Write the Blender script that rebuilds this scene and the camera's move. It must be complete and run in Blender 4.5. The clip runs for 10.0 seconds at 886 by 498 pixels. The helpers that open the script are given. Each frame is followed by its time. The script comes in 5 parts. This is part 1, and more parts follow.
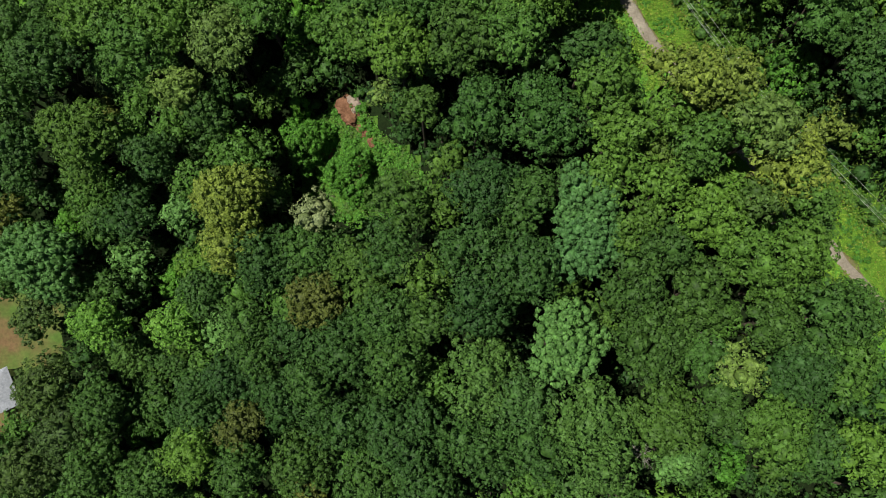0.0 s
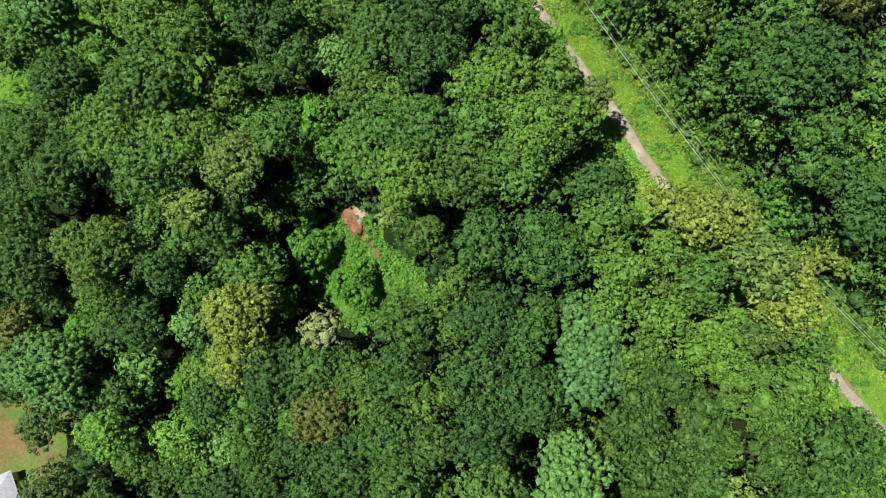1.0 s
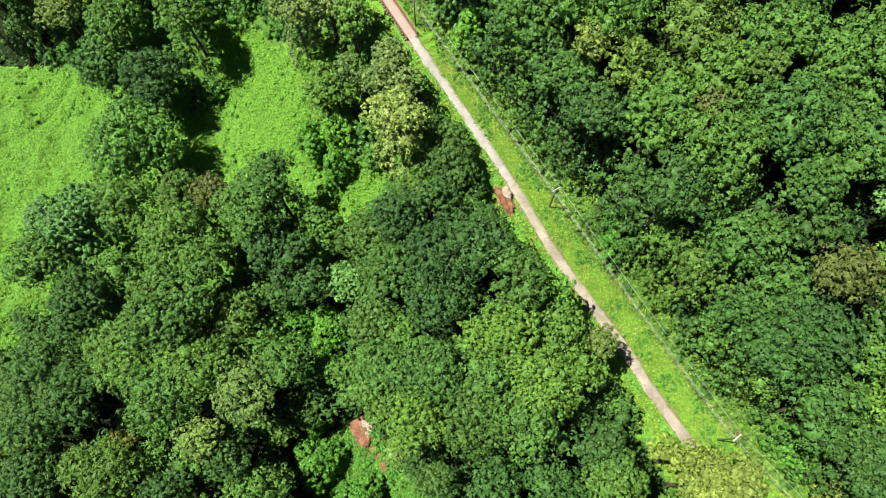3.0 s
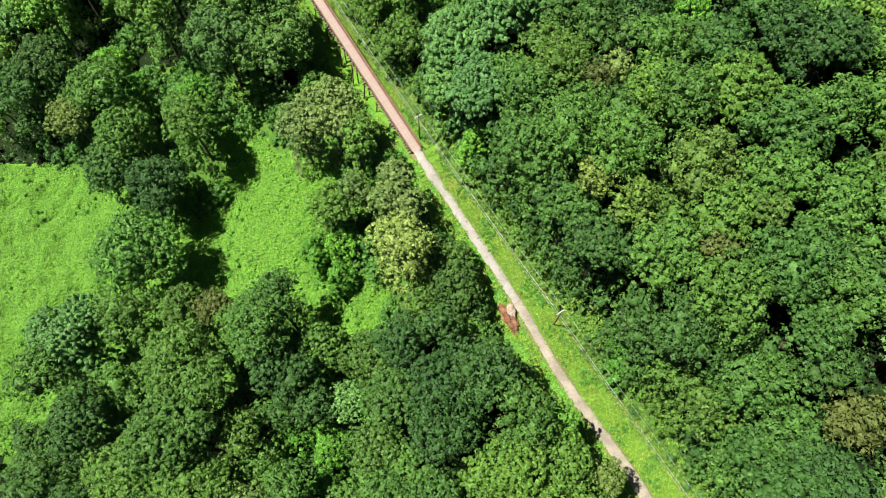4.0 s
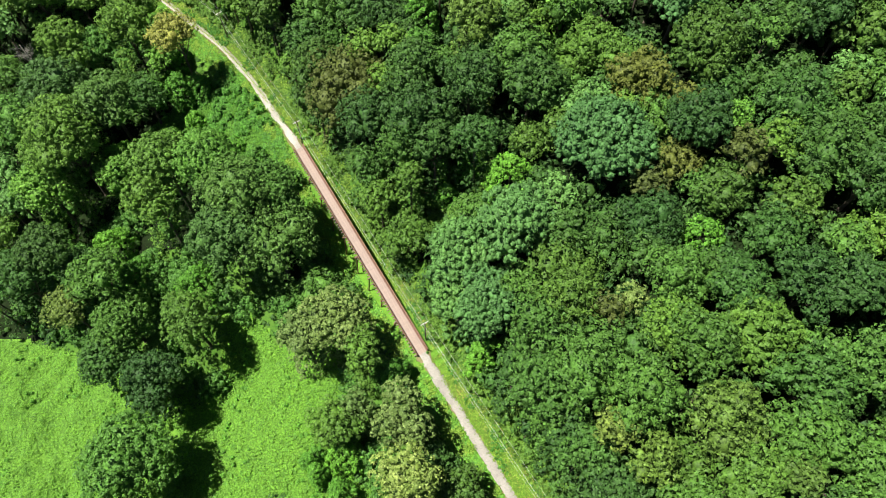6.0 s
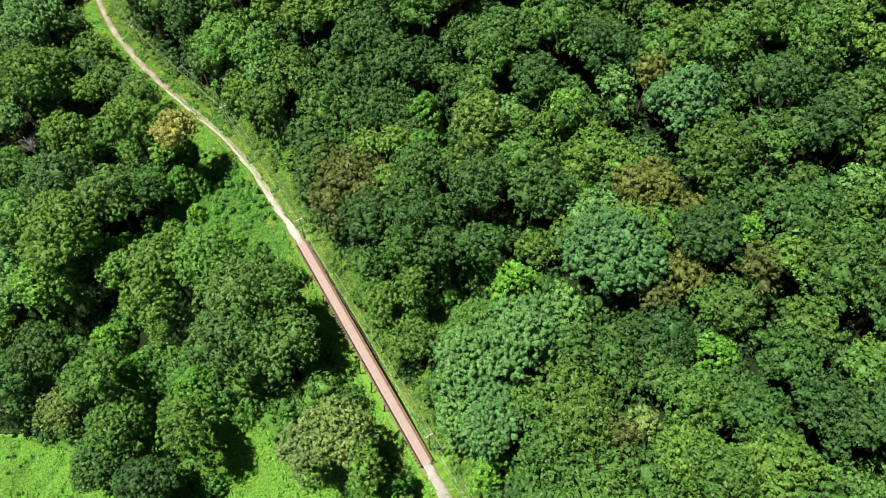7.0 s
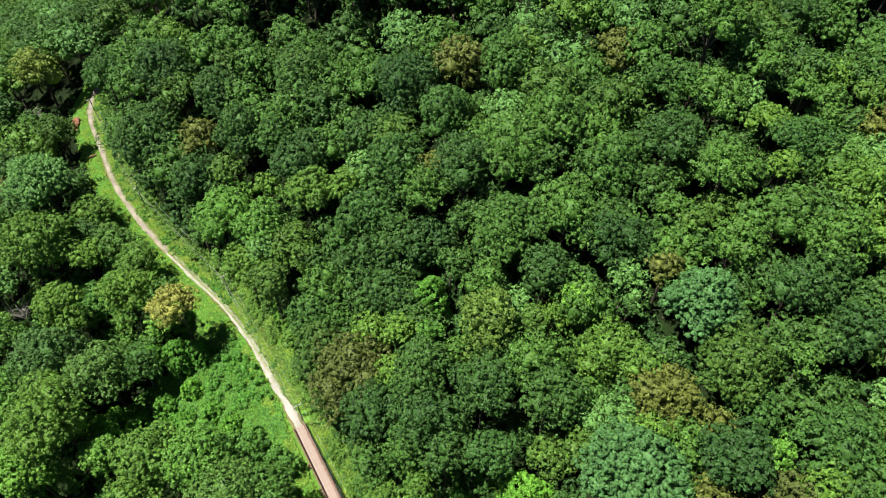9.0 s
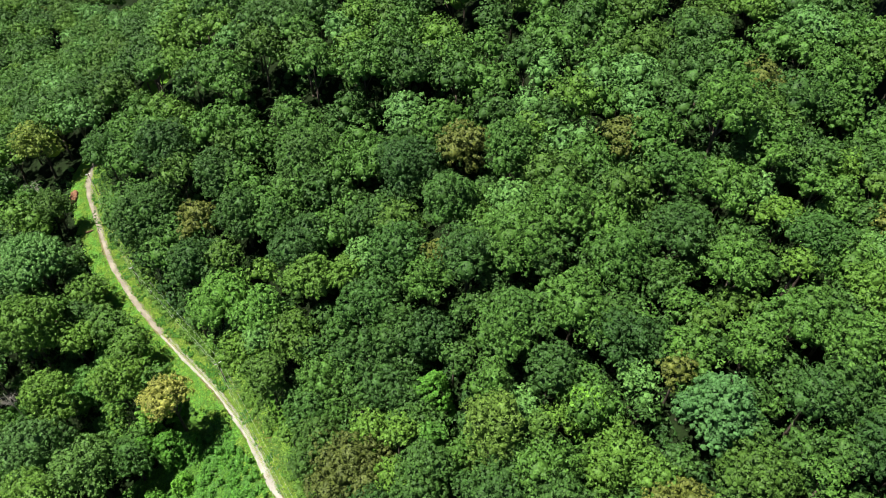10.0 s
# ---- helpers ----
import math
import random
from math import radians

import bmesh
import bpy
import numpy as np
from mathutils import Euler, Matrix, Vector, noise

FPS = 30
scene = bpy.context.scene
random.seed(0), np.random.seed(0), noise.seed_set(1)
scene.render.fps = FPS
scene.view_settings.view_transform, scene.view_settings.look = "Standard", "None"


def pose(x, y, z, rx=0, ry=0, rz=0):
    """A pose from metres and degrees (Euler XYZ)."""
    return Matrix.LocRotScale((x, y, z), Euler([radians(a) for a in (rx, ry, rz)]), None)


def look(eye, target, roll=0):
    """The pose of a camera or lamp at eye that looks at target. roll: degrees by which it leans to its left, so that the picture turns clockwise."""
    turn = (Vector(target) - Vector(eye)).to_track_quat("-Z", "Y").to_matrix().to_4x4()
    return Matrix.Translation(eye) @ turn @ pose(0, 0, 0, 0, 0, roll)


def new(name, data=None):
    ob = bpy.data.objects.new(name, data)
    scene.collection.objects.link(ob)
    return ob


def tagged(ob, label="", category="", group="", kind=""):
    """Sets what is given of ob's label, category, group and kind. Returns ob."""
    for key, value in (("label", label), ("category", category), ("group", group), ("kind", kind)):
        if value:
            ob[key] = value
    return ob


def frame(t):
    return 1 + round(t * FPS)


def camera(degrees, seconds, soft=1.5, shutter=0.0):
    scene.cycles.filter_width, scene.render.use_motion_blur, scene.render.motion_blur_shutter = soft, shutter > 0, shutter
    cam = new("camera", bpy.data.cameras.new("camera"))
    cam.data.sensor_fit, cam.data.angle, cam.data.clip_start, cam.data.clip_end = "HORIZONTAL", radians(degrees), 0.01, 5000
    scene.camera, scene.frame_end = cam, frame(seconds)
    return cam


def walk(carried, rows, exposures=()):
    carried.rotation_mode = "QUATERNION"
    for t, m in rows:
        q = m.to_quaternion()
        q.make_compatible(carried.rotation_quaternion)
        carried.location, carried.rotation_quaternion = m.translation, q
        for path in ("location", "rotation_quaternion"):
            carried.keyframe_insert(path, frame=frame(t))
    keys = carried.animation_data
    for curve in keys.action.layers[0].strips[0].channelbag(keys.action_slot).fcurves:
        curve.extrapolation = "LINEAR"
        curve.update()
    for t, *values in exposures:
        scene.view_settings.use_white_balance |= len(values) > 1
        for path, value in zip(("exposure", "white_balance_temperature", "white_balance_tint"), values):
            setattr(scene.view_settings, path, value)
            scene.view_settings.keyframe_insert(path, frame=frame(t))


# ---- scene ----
cam = camera(66.4, 10.0, soft=1.0)
METRES, EYE, TILT, LEAN, TURN = 150.0, 128.7, -82.8, 0.0, 0.0
ROWS = [
    (0.0, 0.0, 0.0, 0.0, 0.0, 0.0, 0.0),
    (0.5, -0.0028, -0.0099, 0.0485, 0.0, 1.6, -0.05),
    (1.0, -0.0067, -0.022, 0.1057, -0.03, 3.46, -0.09),
    (1.5, -0.0096, -0.032, 0.1543, -0.03, 5.01, -0.13),
    (2.0, -0.0135, -0.0439, 0.2114, -0.07, 6.85, -0.17),
    (2.5, -0.0168, -0.0539, 0.2593, -0.08, 8.43, -0.19),
    (4.0, -0.0263, -0.0866, 0.4214, -0.06, 13.93, -0.3),
    (4.5, -0.0288, -0.0938, 0.4681, -0.07, 15.58, -0.3),
    (5.0, -0.032, -0.0994, 0.5228, -0.11, 17.54, -0.32),
    (5.5, -0.0346, -0.1022, 0.5691, -0.08, 19.21, -0.33),
    (7.0, -0.0453, -0.1288, 0.7168, -0.01, 24.69, -0.3),
    (7.5, -0.0481, -0.1381, 0.7576, -0.03, 26.32, -0.32),
    (8.0, -0.0515, -0.1486, 0.805, -0.04, 28.27, -0.33),
    (8.5, -0.0544, -0.1573, 0.8441, -0.08, 29.95, -0.35),
    (9.0, -0.058, -0.1679, 0.8911, -0.1, 31.86, -0.38),
    (9.5, -0.0607, -0.1767, 0.9314, -0.13, 33.46, -0.42),
    (10.0, -0.064, -0.1868, 0.9794, -0.18, 35.41, -0.47),
]
EXPOSURES = [(0, 0.04), (0.5, 0.36), (1, 0.7), (1.5, 0.93), (2, 1.06), (2.5, 1.09), (4, 1.05), (5.5, 1.01), (7, 0.95), (8.5, 0.95), (10, 0.96)]
walk(cam, [(t, pose(0, 0, EYE, TILT, LEAN, TURN) @ pose(METRES * x, METRES * y, METRES * z, 90 + pitch, roll, yaw)) for t, x, y, z, yaw, pitch, roll in ROWS], EXPOSURES)

# ---- daylight: a high sun from the west and a clear sky ----
SUN_WAY = Vector((-0.39, 0.06, 0.92)).normalized()
world = bpy.data.worlds.new("sky")
scene.world = world
world.use_nodes = True
sky = world.node_tree.nodes.new("ShaderNodeTexSky")
sky.sky_type, sky.sun_disc = "NISHITA", False
sky.sun_elevation = math.asin(SUN_WAY.z)
sky.sun_rotation = math.atan2(SUN_WAY.x, SUN_WAY.y) % (2 * math.pi)
sky.air_density, sky.dust_density = 0.4, 0.3
back = world.node_tree.nodes["Background"]
back.inputs["Strength"].default_value = 0.05
world.node_tree.links.new(sky.outputs["Color"], back.inputs["Color"])
sun_data = bpy.data.lights.new("sun", "SUN")
sun_data.energy, sun_data.angle, sun_data.color = 5.0, radians(0.53), (1.0, 0.96, 0.88)
sun = new("sun", sun_data)
sun.matrix_world = look(SUN_WAY * 300, (0, 0, 0))


# ---- materials ----
def nodes_of(name):
    m = bpy.data.materials.new(name)
    m.use_nodes = True
    nt = m.node_tree
    return m, nt, nt.nodes["Principled BSDF"], nt.nodes["Material Output"]


def ramp(nt, source, stops):
    r = nt.nodes.new("ShaderNodeValToRGB")
    e = r.color_ramp.elements
    while len(e) < len(stops):
        e.new(0.5)
    for el, (p, col) in zip(e, stops):
        el.position, el.color = p, (*col, 1)
    nt.links.new(source, r.inputs["Fac"])
    return r.outputs["Color"]


def noise_of(nt, scale, detail=4.0, rough=0.6):
    co = nt.nodes.new("ShaderNodeTexCoord")
    n = nt.nodes.new("ShaderNodeTexNoise")
    n.inputs["Scale"].default_value, n.inputs["Detail"].default_value, n.inputs["Roughness"].default_value = scale, detail, rough
    nt.links.new(co.outputs["Object"], n.inputs["Vector"])
    return n.outputs["Fac"]


def mixed(nt, fac, a, b, mode="MIX"):
    x = nt.nodes.new("ShaderNodeMix")
    x.data_type, x.blend_type = "RGBA", mode
    for i, s in ((0, fac), (6, a), (7, b)):
        if isinstance(s, (int, float)):
            x.inputs[i].default_value = s
        elif isinstance(s, tuple):
            x.inputs[i].default_value = (*s, 1)
        else:
            nt.links.new(s, x.inputs[i])
    return x.outputs[2]


def leaf_material(name, dark, mid, light, rough=0.6, through_light=0.05):
    """Foliage: every leaf spray takes its own shade, every tree its own cast."""
    m, nt, bsdf, out = nodes_of(name)
    geo = nt.nodes.new("ShaderNodeNewGeometry")
    info = nt.nodes.new("ShaderNodeObjectInfo")
    col = ramp(nt, geo.outputs["Random Per Island"], ((0.0, dark), (0.5, mid), (1.0, light)))
    cast = ramp(nt, info.outputs["Random"], ((0.0, (0.69, 0.79, 0.80)), (0.5, (0.95, 1.0, 0.89)), (1.0, (1.2, 1.2, 0.95))))
    col = mixed(nt, 1.0, col, cast, "MULTIPLY")
    patch = ramp(nt, noise_of(nt, 0.35, 3), ((0.3, (0.86, 0.9, 0.92)), (0.7, (1.1, 1.07, 1.0))))
    col = mixed(nt, 1.0, col, patch, "MULTIPLY")
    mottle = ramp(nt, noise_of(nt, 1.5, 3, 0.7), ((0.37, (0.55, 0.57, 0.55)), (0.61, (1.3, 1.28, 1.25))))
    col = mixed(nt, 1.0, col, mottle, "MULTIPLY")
    nt.links.new(col, bsdf.inputs["Base Color"])
    bsdf.inputs["Roughness"].default_value = rough
    bsdf.inputs["Specular IOR Level"].default_value = 0.22
    relief = nt.nodes.new("ShaderNodeBump")
    relief.inputs["Strength"].default_value, relief.inputs["Distance"].default_value = 0.35, 0.2
    nt.links.new(noise_of(nt, 4.0, 3), relief.inputs["Height"])
    nt.links.new(relief.outputs[0], bsdf.inputs["Normal"])
    tr = nt.nodes.new("ShaderNodeBsdfTranslucent")
    nt.links.new(mixed(nt, 1.0, col, (1.2, 1.3, 0.6), "MULTIPLY"), tr.inputs["Color"])
    mix = nt.nodes.new("ShaderNodeMixShader")
    mix.inputs[0].default_value = through_light
    nt.links.new(bsdf.outputs[0], mix.inputs[1])
    nt.links.new(tr.outputs[0], mix.inputs[2])
    nt.links.new(mix.outputs[0], out.inputs["Surface"])
    return m


def solid(name, a, b, scale, rough=0.85, bump=0.3, fine=6.0, metal=0.0, spread=0.13):
    """A matt surface in two shades, mottled coarse and fine, with a little relief."""
    m, nt, bsdf, out = nodes_of(name)
    col = mixed(nt, ramp(nt, noise_of(nt, scale, 5), ((0.35, (0, 0, 0)), (0.65, (1, 1, 1)))), a, b)
    grain = ramp(nt, noise_of(nt, scale * fine, 3), ((0.25, (0.72, 0.72, 0.72)), (0.75, (1.2, 1.2, 1.2))))
    col = mixed(nt, 1.0, col, grain, "MULTIPLY")
    info = nt.nodes.new("ShaderNodeObjectInfo")
    cast = ramp(nt, info.outputs["Random"], ((0.0, (1 - spread,) * 3), (1.0, (1 + spread,) * 3)))
    nt.links.new(mixed(nt, 1.0, col, cast, "MULTIPLY"), bsdf.inputs["Base Color"])
    bsdf.inputs["Roughness"].default_value, bsdf.inputs["Metallic"].default_value = rough, metal
    bsdf.inputs["Specular IOR Level"].default_value = 0.5 if rough < 0.6 else 0.15
    bm_ = nt.nodes.new("ShaderNodeBump")
    bm_.inputs["Strength"].default_value = bump
    nt.links.new(noise_of(nt, scale * fine, 4), bm_.inputs["Height"])
    nt.links.new(bm_.outputs[0], bsdf.inputs["Normal"])
    return m


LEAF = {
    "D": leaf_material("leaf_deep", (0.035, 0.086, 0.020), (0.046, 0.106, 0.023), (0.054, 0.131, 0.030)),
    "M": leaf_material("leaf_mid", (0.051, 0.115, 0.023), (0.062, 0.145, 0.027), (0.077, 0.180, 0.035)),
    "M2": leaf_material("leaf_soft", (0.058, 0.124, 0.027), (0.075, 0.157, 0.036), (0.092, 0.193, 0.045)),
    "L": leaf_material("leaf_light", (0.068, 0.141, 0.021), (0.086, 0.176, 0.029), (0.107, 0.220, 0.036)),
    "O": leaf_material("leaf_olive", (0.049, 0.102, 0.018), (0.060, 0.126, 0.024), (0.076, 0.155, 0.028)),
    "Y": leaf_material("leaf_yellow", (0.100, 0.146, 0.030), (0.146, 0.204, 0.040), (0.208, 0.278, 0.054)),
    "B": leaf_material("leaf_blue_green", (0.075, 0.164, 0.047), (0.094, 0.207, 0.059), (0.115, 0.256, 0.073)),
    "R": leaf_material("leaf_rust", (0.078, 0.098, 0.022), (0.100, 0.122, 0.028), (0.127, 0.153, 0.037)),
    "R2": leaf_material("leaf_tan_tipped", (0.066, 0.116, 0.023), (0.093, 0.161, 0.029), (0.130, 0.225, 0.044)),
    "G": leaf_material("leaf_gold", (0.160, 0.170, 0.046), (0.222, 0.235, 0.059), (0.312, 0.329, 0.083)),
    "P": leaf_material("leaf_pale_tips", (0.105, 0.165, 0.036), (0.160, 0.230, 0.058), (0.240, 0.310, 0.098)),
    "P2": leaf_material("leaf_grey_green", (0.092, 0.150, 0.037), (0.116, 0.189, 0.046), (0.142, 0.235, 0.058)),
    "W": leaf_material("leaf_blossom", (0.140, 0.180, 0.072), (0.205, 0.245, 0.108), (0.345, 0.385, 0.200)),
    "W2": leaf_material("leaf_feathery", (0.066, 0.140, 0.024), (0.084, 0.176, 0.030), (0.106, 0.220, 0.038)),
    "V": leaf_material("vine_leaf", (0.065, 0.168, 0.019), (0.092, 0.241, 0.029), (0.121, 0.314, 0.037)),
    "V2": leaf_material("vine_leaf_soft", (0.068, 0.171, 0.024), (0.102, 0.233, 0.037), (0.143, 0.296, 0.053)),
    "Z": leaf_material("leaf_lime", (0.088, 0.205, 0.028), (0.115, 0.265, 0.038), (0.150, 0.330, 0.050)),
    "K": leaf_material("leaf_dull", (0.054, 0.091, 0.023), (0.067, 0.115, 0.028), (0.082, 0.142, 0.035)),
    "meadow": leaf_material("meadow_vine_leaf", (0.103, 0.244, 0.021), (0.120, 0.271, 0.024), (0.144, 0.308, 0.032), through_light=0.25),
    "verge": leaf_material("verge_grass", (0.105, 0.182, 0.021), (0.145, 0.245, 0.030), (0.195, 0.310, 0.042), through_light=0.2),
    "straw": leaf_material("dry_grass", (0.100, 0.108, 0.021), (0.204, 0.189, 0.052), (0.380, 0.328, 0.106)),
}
BARK = solid("bark", (0.075, 0.058, 0.044), (0.14, 0.115, 0.09), 1.2, 0.95, 0.6)
DEAD = solid("bleached_wood", (0.36, 0.33, 0.29), (0.52, 0.49, 0.44), 1.5, 0.9, 0.4)
GRAVEL = solid("trail_gravel", (0.205, 0.178, 0.135), (0.32, 0.285, 0.225), 0.25, 0.95, 0.35, 14)
PALE_GRAVEL = solid("pale_trail_gravel", (0.265, 0.247, 0.216), (0.37, 0.348, 0.308), 0.25, 0.95, 0.35, 14)
DIRT = solid("trail_edge_earth", (0.12, 0.13, 0.045), (0.20, 0.165, 0.085), 0.5, 0.95, 0.4, 10)
RED_EARTH = solid("red_earth", (0.115, 0.054, 0.028), (0.27, 0.142, 0.083), 0.7, 0.95, 1.0, 6)
PALE_STONE = solid("pale_stone", (0.30, 0.23, 0.18), (0.42, 0.35, 0.28), 0.8, 0.9, 0.5)
PLANK = solid("weathered_plank", (0.27, 0.205, 0.172), (0.37, 0.295, 0.25), 0.35, 0.85, 0.25, 12, spread=0.05)
TIMBER = solid("brown_timber", (0.13, 0.072, 0.048), (0.21, 0.125, 0.085), 0.8, 0.85, 0.4)
TIE_END = solid("tie_timber", (0.11, 0.08, 0.062), (0.24, 0.195, 0.16), 1.5, 0.9, 0.4)
POLE_WOOD = solid("pole_wood", (0.085, 0.062, 0.046), (0.14, 0.105, 0.08), 1.5, 0.9, 0.4)
ARM_WOOD = solid("arm_wood", (0.50, 0.49, 0.45), (0.62, 0.60, 0.56), 2.0, 0.8, 0.2)
WIRE = solid("wire_aluminium", (0.34, 0.35, 0.33), (0.44, 0.45, 0.42), 2.0, 0.45, 0.0)
CERAMIC = solid("insulator_ceramic", (0.30, 0.31, 0.32), (0.36, 0.37, 0.38), 3.0, 0.25, 0.0)
ROOF = solid("roof_metal", (0.28, 0.30, 0.33), (0.36, 0.38, 0.41), 0.4, 0.5, 0.1)
PAINT = solid("house_paint", (0.55, 0.50, 0.42), (0.62, 0.57, 0.48), 0.6, 0.7, 0.1)
PANE = solid("window_pane_dark", (0.03, 0.04, 0.045), (0.05, 0.06, 0.065), 1.0, 0.08, 0.0)


def ground_material():
    """Leaf litter and low growth under the trees, bare red earth here and there, all coloured near black for canopy
    shade.
    """
    m, nt, bsdf, out = nodes_of("shaded_forest_floor")
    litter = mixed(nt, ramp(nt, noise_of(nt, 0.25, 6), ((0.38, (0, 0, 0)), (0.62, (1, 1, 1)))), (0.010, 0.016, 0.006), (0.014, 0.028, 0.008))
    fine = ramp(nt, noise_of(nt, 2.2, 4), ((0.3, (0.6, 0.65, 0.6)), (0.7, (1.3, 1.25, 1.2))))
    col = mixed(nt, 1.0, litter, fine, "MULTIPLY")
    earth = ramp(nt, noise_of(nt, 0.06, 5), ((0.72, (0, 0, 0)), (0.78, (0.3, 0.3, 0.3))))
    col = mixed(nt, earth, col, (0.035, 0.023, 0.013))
    nt.links.new(col, bsdf.inputs["Base Color"])
    bsdf.inputs["Roughness"].default_value = 0.95
    bsdf.inputs["Specular IOR Level"].default_value = 0.08
    b = nt.nodes.new("ShaderNodeBump")
    b.inputs["Strength"].default_value, b.inputs["Distance"].default_value = 0.7, 0.3
    nt.links.new(noise_of(nt, 1.5, 5), b.inputs["Height"])
    nt.links.new(b.outputs[0], bsdf.inputs["Normal"])
    return m


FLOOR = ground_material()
GREEN_FLOOR = solid("vine_mat", (0.042, 0.115, 0.012), (0.080, 0.170, 0.020), 0.3, 0.8, 0.9, 7)
MEADOW_FLOOR = solid("meadow_mat", (0.085, 0.200, 0.018), (0.118, 0.255, 0.025), 0.3, 0.8, 0.5, 9)
LAWN = solid("yard_grass", (0.16, 0.105, 0.05), (0.085, 0.15, 0.03), 0.12, 0.95, 0.4, 9)

# ---- the lie of the land ----
TRAIL = np.array([(120, -45), (98, -14), (75.1, 15.6), (60, 34), (45.8, 51.7), (35.8, 68.2), (28.5, 79.3), (21.6, 90.2), (13, 106), (6, 118.1), (-2.6, 132), (-10.7, 145.2),
                  (-47.2, 206.2), (-55, 218), (-64.3, 231.8), (-75.3, 244.9), (-87.4, 256.2), (-97.8, 265.8), (-111, 279.5), (-124.5, 296.5), (-136, 316), (-144, 330), (-148, 344), (-146, 380), (-130, 440)], float)
BRIDGE_A, BRIDGE_B = TRAIL[11], TRAIL[12]
SPAN = float(np.hypot(*(BRIDGE_B - BRIDGE_A)))


def trail_offset(x, y):
    """Metres to the right of the trail (left: minus)."""
    x, y = np.asarray(x, float), np.asarray(y, float)
    best, side = np.full(x.shape, 1e9), np.ones(x.shape)
    for a, b in zip(TRAIL[:-1], TRAIL[1:]):
        d = b - a
        k = np.clip(((x - a[0]) * d[0] + (y - a[1]) * d[1]) / (d @ d), 0, 1)
        ex, ey = x - a[0] - k * d[0], y - a[1] - k * d[1]
        q = np.hypot(ex, ey)
        near = q < best
        best, side = np.where(near, q, best), np.where(near, np.where(ex * d[1] - ey * d[0] < 0, -1.0, 1.0), side)
    return best * side


def verge_width(y):
    """Metres of open grass on the upper side of the trail."""
    return np.interp(y, [55, 100, 135, 210, 300], [8.5, 7.2, 5.2, 4.4, 4.4])


def land(x, y):
    """Height of the ground: a hillside up to the right, a valley down to the left, a level bench for the trail, a gully under the bridge that deepens into a dell above it."""
    x, y = np.asarray(x, float), np.asarray(y, float)
    u = trail_offset(x, y)
    r = np.maximum(u - verge_width(y) - 0.5, 0)
    r = r * r / (r + 3.0)
    up = 26 * (1 - np.exp(-r / 18)) + 0.17 * np.minimum(r, 420)
    down = np.interp(-u, [0, 4, 12, 25, 47, 68, 97, 125, 260, 900], [0, 0.1, 3.0, 8, 19, 31.5, 44, 46, 50, 56])
    px, py = x - BRIDGE_A[0], y - BRIDGE_A[1]
    b = (BRIDGE_B - BRIDGE_A) / SPAN
    s = px * b[0] + py * b[1]
    gully = 10 * np.exp(-((s - SPAN * 0.5) / (SPAN * 0.27)) ** 2) * np.where(u > 0, np.exp(-(u / 80) ** 2) * (1 - 0.8 * np.exp(-((u - 4.5) / 3.5) ** 2)), np.exp(-(u / 28) ** 2))
    gully += 11 * np.exp(-((s - 54) / 26) ** 2 - ((u - 40) / 24) ** 2)
    gully += 8.5 * np.exp(-((x + 66) / 17) ** 2 - ((y - 141) / 15) ** 2)
    swell = np.sin(px * 0.061 + 1.3) * np.cos(py * 0.047) + 0.5 * np.sin(px * 0.13 + py * 0.11)
    hummock = 1.1 * np.sin(x * 0.37 + 1.7 * np.sin(y * 0.19)) * np.sin(y * 0.31 + 1.3 * np.sin(x * 0.23)) * np.clip((-u - 22) / 15, 0, 1)
    return np.where(u > 0, up, -down) + hummock - gully + swell * 1.2 * np.clip((np.abs(u) - 10) / 25, 0, 1)


def land_at(x, y):
    return float(land(np.array([x]), np.array([y]))[0])


def inside(poly, x, y):
    """Whether points lie in a polygon."""
    hit = np.zeros(np.shape(x), bool)
    for (ax, ay), (bx, by) in zip(poly, poly[1:] + poly[:1]):
        cross = ((ay > y) != (by > y)) & (x < (bx - ax) * (y - ay) / (by - ay + 1e-12) + ax)
        hit ^= cross
    return hit


MEADOW = [(-190, 172), (-147, 165), (-129, 163), (-105, 153), (-87, 143), (-66, 143), (-67, 162), (-58, 163), (-50, 152), (-33, 150), (-27, 136),
          (-34, 120), (-17, 112), (-15, 101), (-30, 99), (-50, 111), (-68, 112), (-100, 100), (-114, 76), (-130, 74), (-190, 80)]
VINE_BANK = [(-112, 206), (-104, 218), (-88, 227), (-78, 231), (-74, 238), (-66, 229), (-55, 215), (-49, 203), (-63, 202)]
LOG_GAP = [(-24, 178), (-4, 174), (8, 186), (4, 197), (-18, 197)]
RIM = [(-125, 70), (-60, 90), (-12, 84), (-4, 112), (-16, 136), (-38, 166), (-70, 180), (-125, 185)]
VALLEY = [(-130, 168), (-60, 172), (-30, 160), (-26, 176), (-52, 200), (-60, 204), (-110, 205), (-104, 222), (-86, 240), (-110, 262), (-150, 262)]
SLIP = [(-38, 48), (-33, 31), (-21, 25), (-1, 30), (-7, 40), (-14, 46), (-20, 55), (-25, 55), (-32, 51)]
YARD = [(-112, -30), (-99, -12), (-95, 8), (-103, 16), (-140, 22), (-150, -30)]


# openings in the canopy where one looks down into shade
HOLLOWS = np.array([(-83, 17), (-88, 44), (-6, 17), (17, 57), (-53, 10), (-54, 65), (3, 83), (-91, 63), (-59, 85), (-11, 76), (-75, 69), (48, 168), (71, 160), (72, 143), (5, 192),
                    (-48, 165), (-99, 233), (-58, 150), (26, 176), (-7, 227), (78, 255), (35, 211), (42, 166), (-4, 348), (-42, 283), (55, 227), (-64, 331), (85, 251), (-78, 298)], float)


